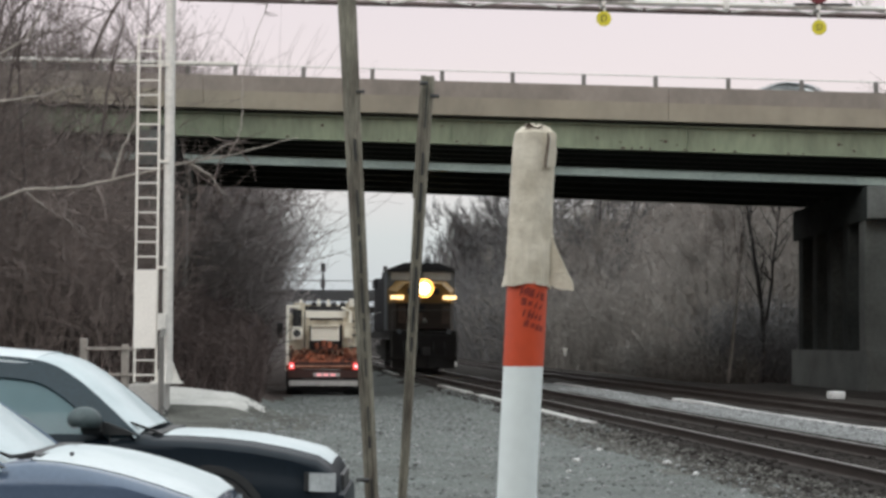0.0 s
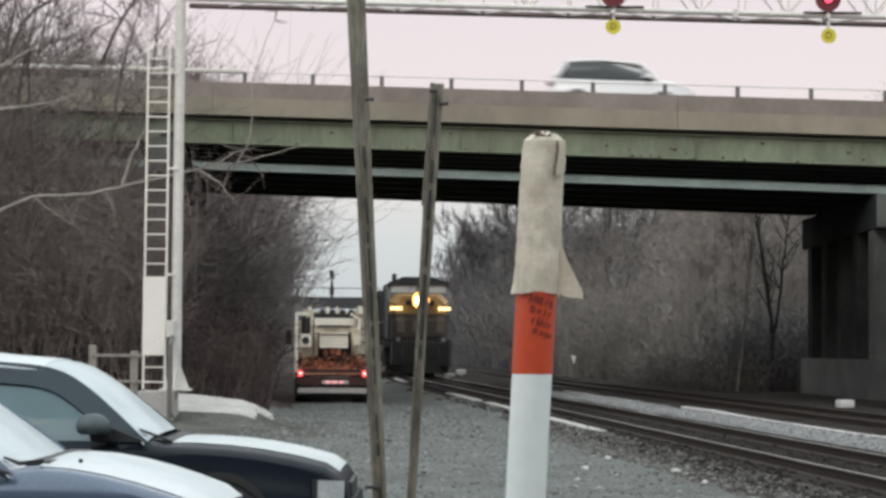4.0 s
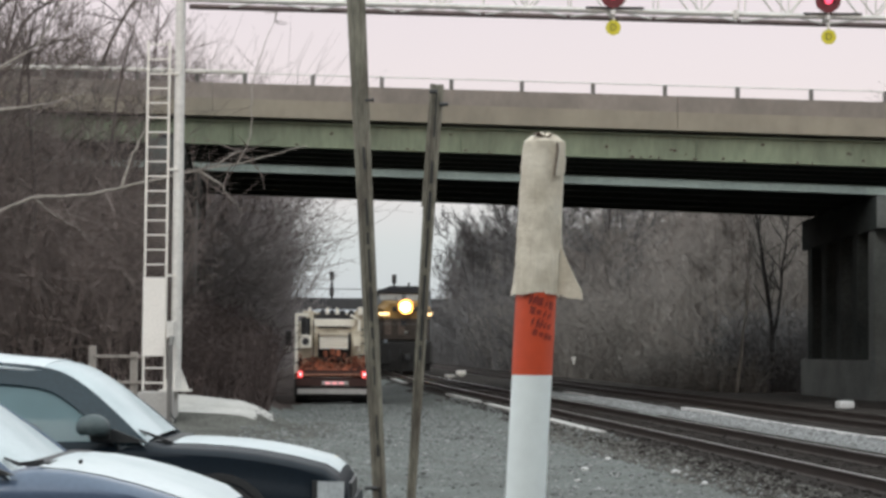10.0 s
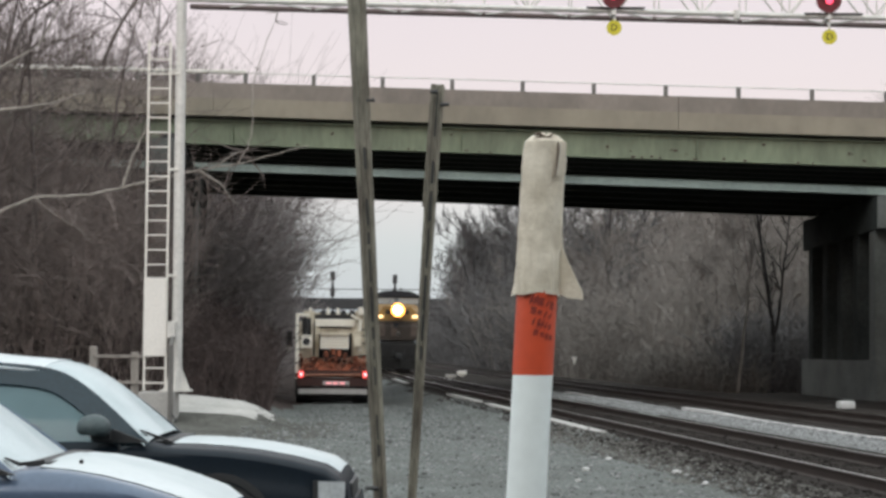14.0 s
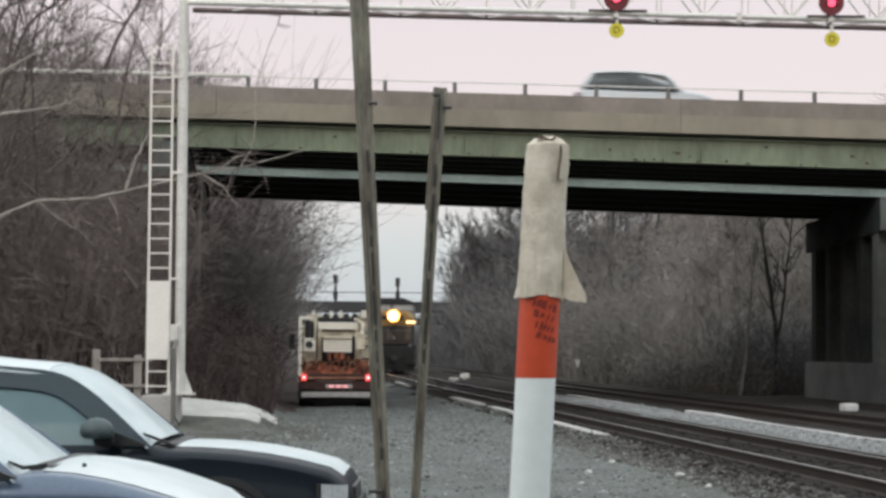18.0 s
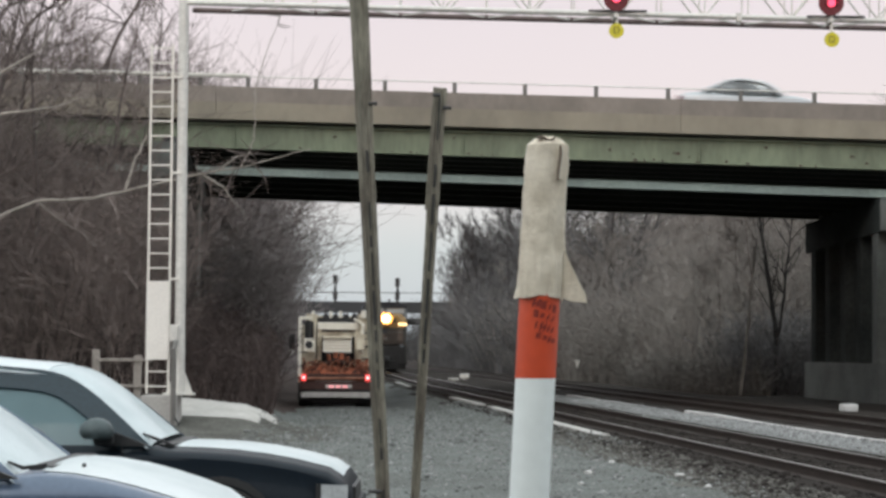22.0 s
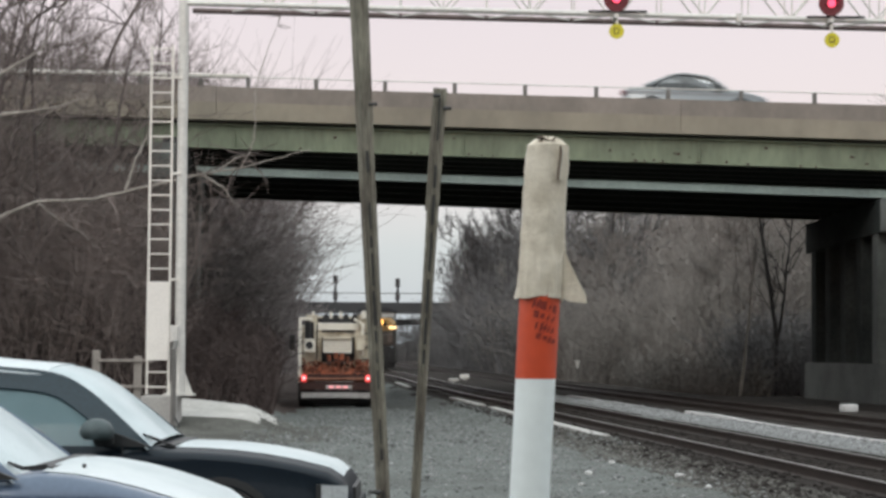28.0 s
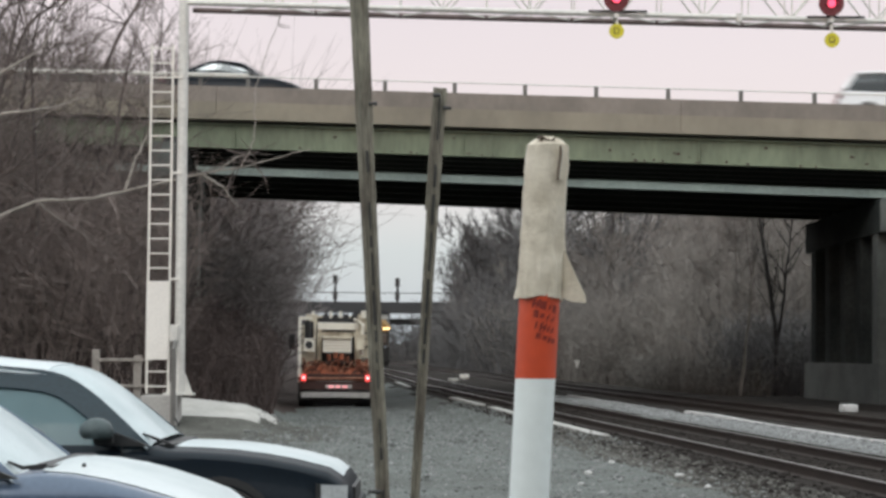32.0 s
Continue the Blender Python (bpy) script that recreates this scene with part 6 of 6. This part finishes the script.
def build_back():
    """An unseen dark building added behind the camera to darken reflections in the cars."""
    b = thing("unseen_blocker", "unseen dark block added behind the camera to darken car reflections", "building")
    part("wall", Shape().box((0, -4.6, 3.2), (70, 0.3, 7.0)), M["blocker_wall"], b)
    part("roof", Shape().box((0, -9.0, 6.85), (71, 9.2, 0.3)), M["dark_steel"], b)
    part("wall", Shape().box((0, -13.4, 3.2), (70, 0.3, 7.0)), M["blocker_wall"], b)


def build_clutter():
    def yard(r):
        y = 9 + 26 * r.random() ** 1.6
        return r.uniform(-0.30 * y, track_x(y) - 1.75), y
    stones("gravel_stones", 41, 8000, yard, (0.012, 0.032), M["stone"], "loose grey crushed stones on the yard")
    stones("far_gravel_stones", 45, 3500, lambda r: (lambda y: (r.uniform(-4.0, track_x(y) - 1.2), y))(r.uniform(33, 62)), (0.02, 0.045), M["stone"], "loose grey crushed stones on the yard")
    stones("ballast_stones", 51, 4500, lambda r: (lambda y: (track_x(y) + r.uniform(-1.9, 1.4), y))(r.uniform(18, 60)), (0.02, 0.04), M["stone_dark"], "dark oily ballast stones between the rails")
    stones("berm_stones", 61, 3500, lambda r: (lambda y: (track_x(y) + r.uniform(1.4, 2.85), y))(r.uniform(22, 62)), (0.014, 0.032), M["gravel_light_stone"], "pale gravel stones between the tracks")
    stones("dirty_stones", 81, 3500, lambda r: (lambda y: (track_x(y) - r.uniform(1.35, 2.5), y))(r.uniform(19, 40)), (0.014, 0.032), M["stone_brown"], "brownish stones along the dark ballast")
    for n, (x0, y0, x1, y1) in enumerate(((8.64, 28.3, 5.883, 48.2), (5.5, 57.0, 4.32, 69.6))):
        rows = [[(x0 + (x1 - x0) * u + o, y0 + (y1 - y0) * u, land(x0 + (x1 - x0) * u, y0 + (y1 - y0) * u) - 0.03 + z) for o, z in ((-0.07, 0), (0.07, 0), (0.07, 0.10), (-0.07, 0.10))] for u in np.linspace(0, 1, 9)]
        solid("edging_strip", Shape().loft(rows), M["edging"], "pale edging along the gravel between the tracks", "edging", "edging strips")
    me = [rock_mesh(90 + k, M["white_stone"]) for k in range(3)]
    for i, (x, y, s) in enumerate(((2.96, 25.0, 0.055), (1.83, 25.2, 0.05), (3.05, 23.0, 0.04), (1.6, 23.4, 0.035), (2.4, 28.5, 0.04))):
        ob = tagged(new("white_stone", me[i % 3]), "chalky white stone lying on the gravel", "stone", "white stones")
        ob.matrix_basis = pose(x, y, land(x, y) + 0.4 * s, 0, 0, 40 * i) @ Matrix.Diagonal((s * 1.4, s, s * 0.8, 1))
    bag = Shape().box((0, 0, 0.11), (0.43, 0.36, 0.22), bevel=0.08)
    solid("white_sack", bag, M["white_stone"], "plump white sack lying beside the second track", "sack", at=pose(11.1, 54.6, land(11.1, 54.6) - 0.01, 0, 0, 15), smooth=True)
    for x, y, w, h in ((0.67, 106, 0.5, 0.24), (0.05, 98, 0.5, 0.12)):
        k = thing("trackside_box", "small white trackside box on a stub", "box", pose(x + 0.35, y, land(x + 0.35, y)), "trackside boxes")
        part("stub", Shape().box((0, 0, 0.0), (0.2, 0.2, 0.14)), M["galv"], k)
        part("case", Shape().box((0, 0, 0.07 + h / 2), (w, 0.3, h), bevel=0.04), M["white_panel"], k)
    sg = thing("trackside_sign", "small white sign on a thin post beside the woods", "sign", pose(6.307, 95, land(6.3, 95)))
    part("post", Shape().tube([(0, 0, -0.1), (0, 0, 0.9)], 0.015, 6), M["rail_grey"], sg)
    part("plate", Shape().add([(-0.14, -0.04, 1.2), (0.14, -0.04, 1.2), (0, -0.04, 0.78), (-0.14, -0.02, 1.2), (0.14, -0.02, 1.2), (0, -0.02, 0.78)], [(0, 2, 1), (3, 4, 5), (0, 1, 4, 3), (1, 2, 5, 4), (2, 0, 3, 5)]), M["white_panel"], sg)
    for a, b in ((36.7, 43.8), (47.5, 54.8), (57.2, 66.0), (86, 97)):
        s = Shape().loft([[(track_x(y) + o, y, -0.05 + z) for o, z in ((-1.42, 0), (-1.18, 0), (-1.18, 0.09), (-1.42, 0.09))] for y in np.linspace(a, b, 6)])
        solid("concrete_plank", s, M["concrete_pale"], "long pale concrete plank lying beside the rail", "plank", "planks beside the rail")
    stones("pale_chips", 71, 1500, lambda r: (lambda y: (r.uniform(-0.06 * y, track_x(y) - 1.9), y))(15 + 30 * r.random() ** 1.3), (0.012, 0.028), M["gravel_light_stone"], "pale stone chips on the grey gravel")


# ---- the place ----
M["gravel_light_stone"] = mat("pale_stone", (0.25, 0.255, 0.255), 0.9, vary=0.2, scale=6, fine=40, island=0.4)
M["stone_brown"] = mat("dirty_stone", (0.118, 0.115, 0.106), 0.9, vary=0.2, scale=6, fine=40, island=0.5, spec=0.1)
M["edging"] = mat("worn_edging", (0.55, 0.54, 0.53), 0.9, vary=0.15, scale=2, fine=20, bump=0.4)
build_ground()
track_a, top_a = build_track("railway_track", 0.0, "worn main track with shiny rails on dark ties", 2, 420, True)
track_b, top_b = build_track("railway_track", 5.4, "second track with dull rusty rails", 8, 420, False)
bridge_a = build_bridge(0.0, 9.2, True, "concrete road bridge on green steel girders over the tracks", M["girder"], GB, True)
bridge_b = build_bridge(14.0, 10.0, False, "second parallel road bridge on pale green girders", M["girder_grey"], 8.07, False)
build_railing(bridge_a)
rust = [rock_mesh(130 + k, M["dark_rust"]) for k in range(3)]
rr = random.Random(33)
for i in range(34):
    x = rr.uniform(-5, 15)
    z = GB + (rr.uniform(0.03, 0.09) if rr.random() < 0.7 else rr.uniform(0.1, 0.6))
    spot = new("rust_patch", rust[i % 3])
    spot.parent = bridge_a
    spot.matrix_basis = pose(*bridge_pt(x, 0.215 if z > GB + 0.1 else 0.04, deck_line(z, x)), 0, 0, math.degrees(math.atan(SK))) @ Matrix.Diagonal((rr.uniform(0.03, 0.09), 0.012, rr.uniform(0.02, 0.05), 1))
build_piers()
build_gantry()
build_fence()
build_sign_posts()
cover = build_marker()
flap = build_flap(cover)
build_parked()
truck = build_truck()
loco = build_loco()
build_trees()
build_far()
build_back()
build_clutter()

# road traffic: seconds at which each passes the middle of the span, place there, speed along the bridge, lane
TRAFFIC = [
    ("sport_utility_car", "dark blue estate car driving on the bridge", "loco_dark", WAGON, 1.62, 20.8, 3.2),
    ("sedan", "grey sedan driving on the far lane of the bridge", "grey_car", SEDAN, -0.56, 22.5, 7.6),
    ("van_like_car", "white estate car driving on the bridge", "white_car", WAGON, 3.72, 22.0, 3.2),
    ("sedan", "low silver sedan on the far lane of the bridge", "silver_car", SEDAN, 6.27, 27.5, 7.6),
    ("estate_car", "light grey estate car driving on the bridge", "silver_car", WAGON, 17.68, 20.4, 4.8),
    ("sedan", "silver sedan driving on the bridge", "silver_car", SEDAN, 21.565, 23.8, 4.2),
    ("sedan", "dark grey sedan driving on the bridge", "black_car", SEDAN, 23.64, 23.6, 3.2),
    ("sedan", "grey sedan with pale windows on the bridge", "grey_car", SEDAN, 27.555, 18.7, 3.2),
    ("estate_car", "white estate car on the far lane of the bridge", "white_car", WAGON, 29.385, 24.3, 7.6),
    ("sedan", "black sedan driving on the bridge", "black_car", SEDAN, 29.815, 18.2, 3.2),
    ("estate_car", "white estate car on the far lane of the bridge", "white_car", WAGON, 30.96, 22.6, 5.8),
    ("sport_utility_car", "white estate car driving on the bridge", "white_car", WAGON, 31.31, 21.6, 3.2),
    ("sedan", "dark sedan on the far lane of the bridge", "grey_car", SEDAN, 31.205, 23.0, 5.8),
    ("sedan", "dark grey sedan coming on to the bridge", "black_car", SEDAN, 32.39, 18.6, 3.2),
]
cars = []
for kind, label, paint, dims, t0, speed, lane in TRAFFIC:
    cars.append(build_car("car", label, M[paint], None, dims, "cars on the bridge", TINT, shut=False))


def motions():
    # the locomotive backs away along the first track
    rows = []
    for t in (0, 3, 6, 9, 12, 15, 18, 21, 25, 28.5, 32):
        y = 88.0 + 2.1 * t + 0.01 * t * t
        a = math.degrees(math.atan(0.0735 if y > 85 else 0.0918))
        rows.append((t, pose(track_x(y), y, 0.153, 0, 0, a)))
    walk(loco, rows)
    # cars run the length of the bridge road and wait out of the way at either end
    turn = math.degrees(math.atan(SK))
    for i, (kind, label, paint, dims, t0, speed, lane) in enumerate(TRAFFIC):
        vx = speed * math.cos(math.atan(SK))
        def spot(x):
            return pose(*bridge_pt(x, lane, deck_line(PT - 0.28, x)), 0, -math.degrees(math.atan(GRADE)) * 1.0, turn)
        wait, end = -62 - 7 * i, 160 - 7 * i
        rows = []
        ta, tb = t0 - 45 / vx, t0 + 45 / vx
        tw, te = ta - 2.2 * (-45 - wait) / vx, tb + 2.2 * (end - 45) / vx
        if tw > 0:
            rows.append((0, spot(wait)))
            rows.append((tw, spot(wait)))
        grid = [tw, ta, t0, tb, te]
        def place(t):
            if t <= tw:
                return wait
            if t >= te:
                return end
            if ta <= t <= tb:
                return (t - t0) * vx
            if t < ta:
                u = (t - tw) / (ta - tw)
                return wait + (-45 - wait) * (u * u * 0.9 + 0.1 * u)
            u = (te - t) / (te - tb)
            return end - (end - 45) * (u * u * 0.9 + 0.1 * u)
        times = sorted({round(min(max(t, 0), 32), 3) for t in [0, 32] + grid + [ta + (tb - ta) * k / 4 for k in range(5)]})
        walk(cars[i], [(t, spot(place(t))) for t in times])
    # the loose corner of the canvas swings a little
    base = marker_axis(1.672) + Vector((0.0475, -0.012, 0))
    walk(flap, [(t, pose(base.x, base.y, base.z, 0, 0, a)) for t, a in FLAP])


FLAP = [(0, -14), (1, -8), (3, -10), (4.5, 0), (5.5, 6), (6.0, 0), (7, -20), (8, -30), (9, -48), (9.6, -25), (10.5, -8), (11.5, -20), (12.3, -38), (13, -32), (14.5, -14), (16.5, -16), (18, -12), (19, 0), (20.5, -12), (22.5, 2), (23, 0), (25, -10), (28, 0), (30, -12), (32, -12)]
build_ties(track_a, 0.0, top_a, 16, 150)
build_ties(track_b, 5.4, top_b, 26, 110)
motions()
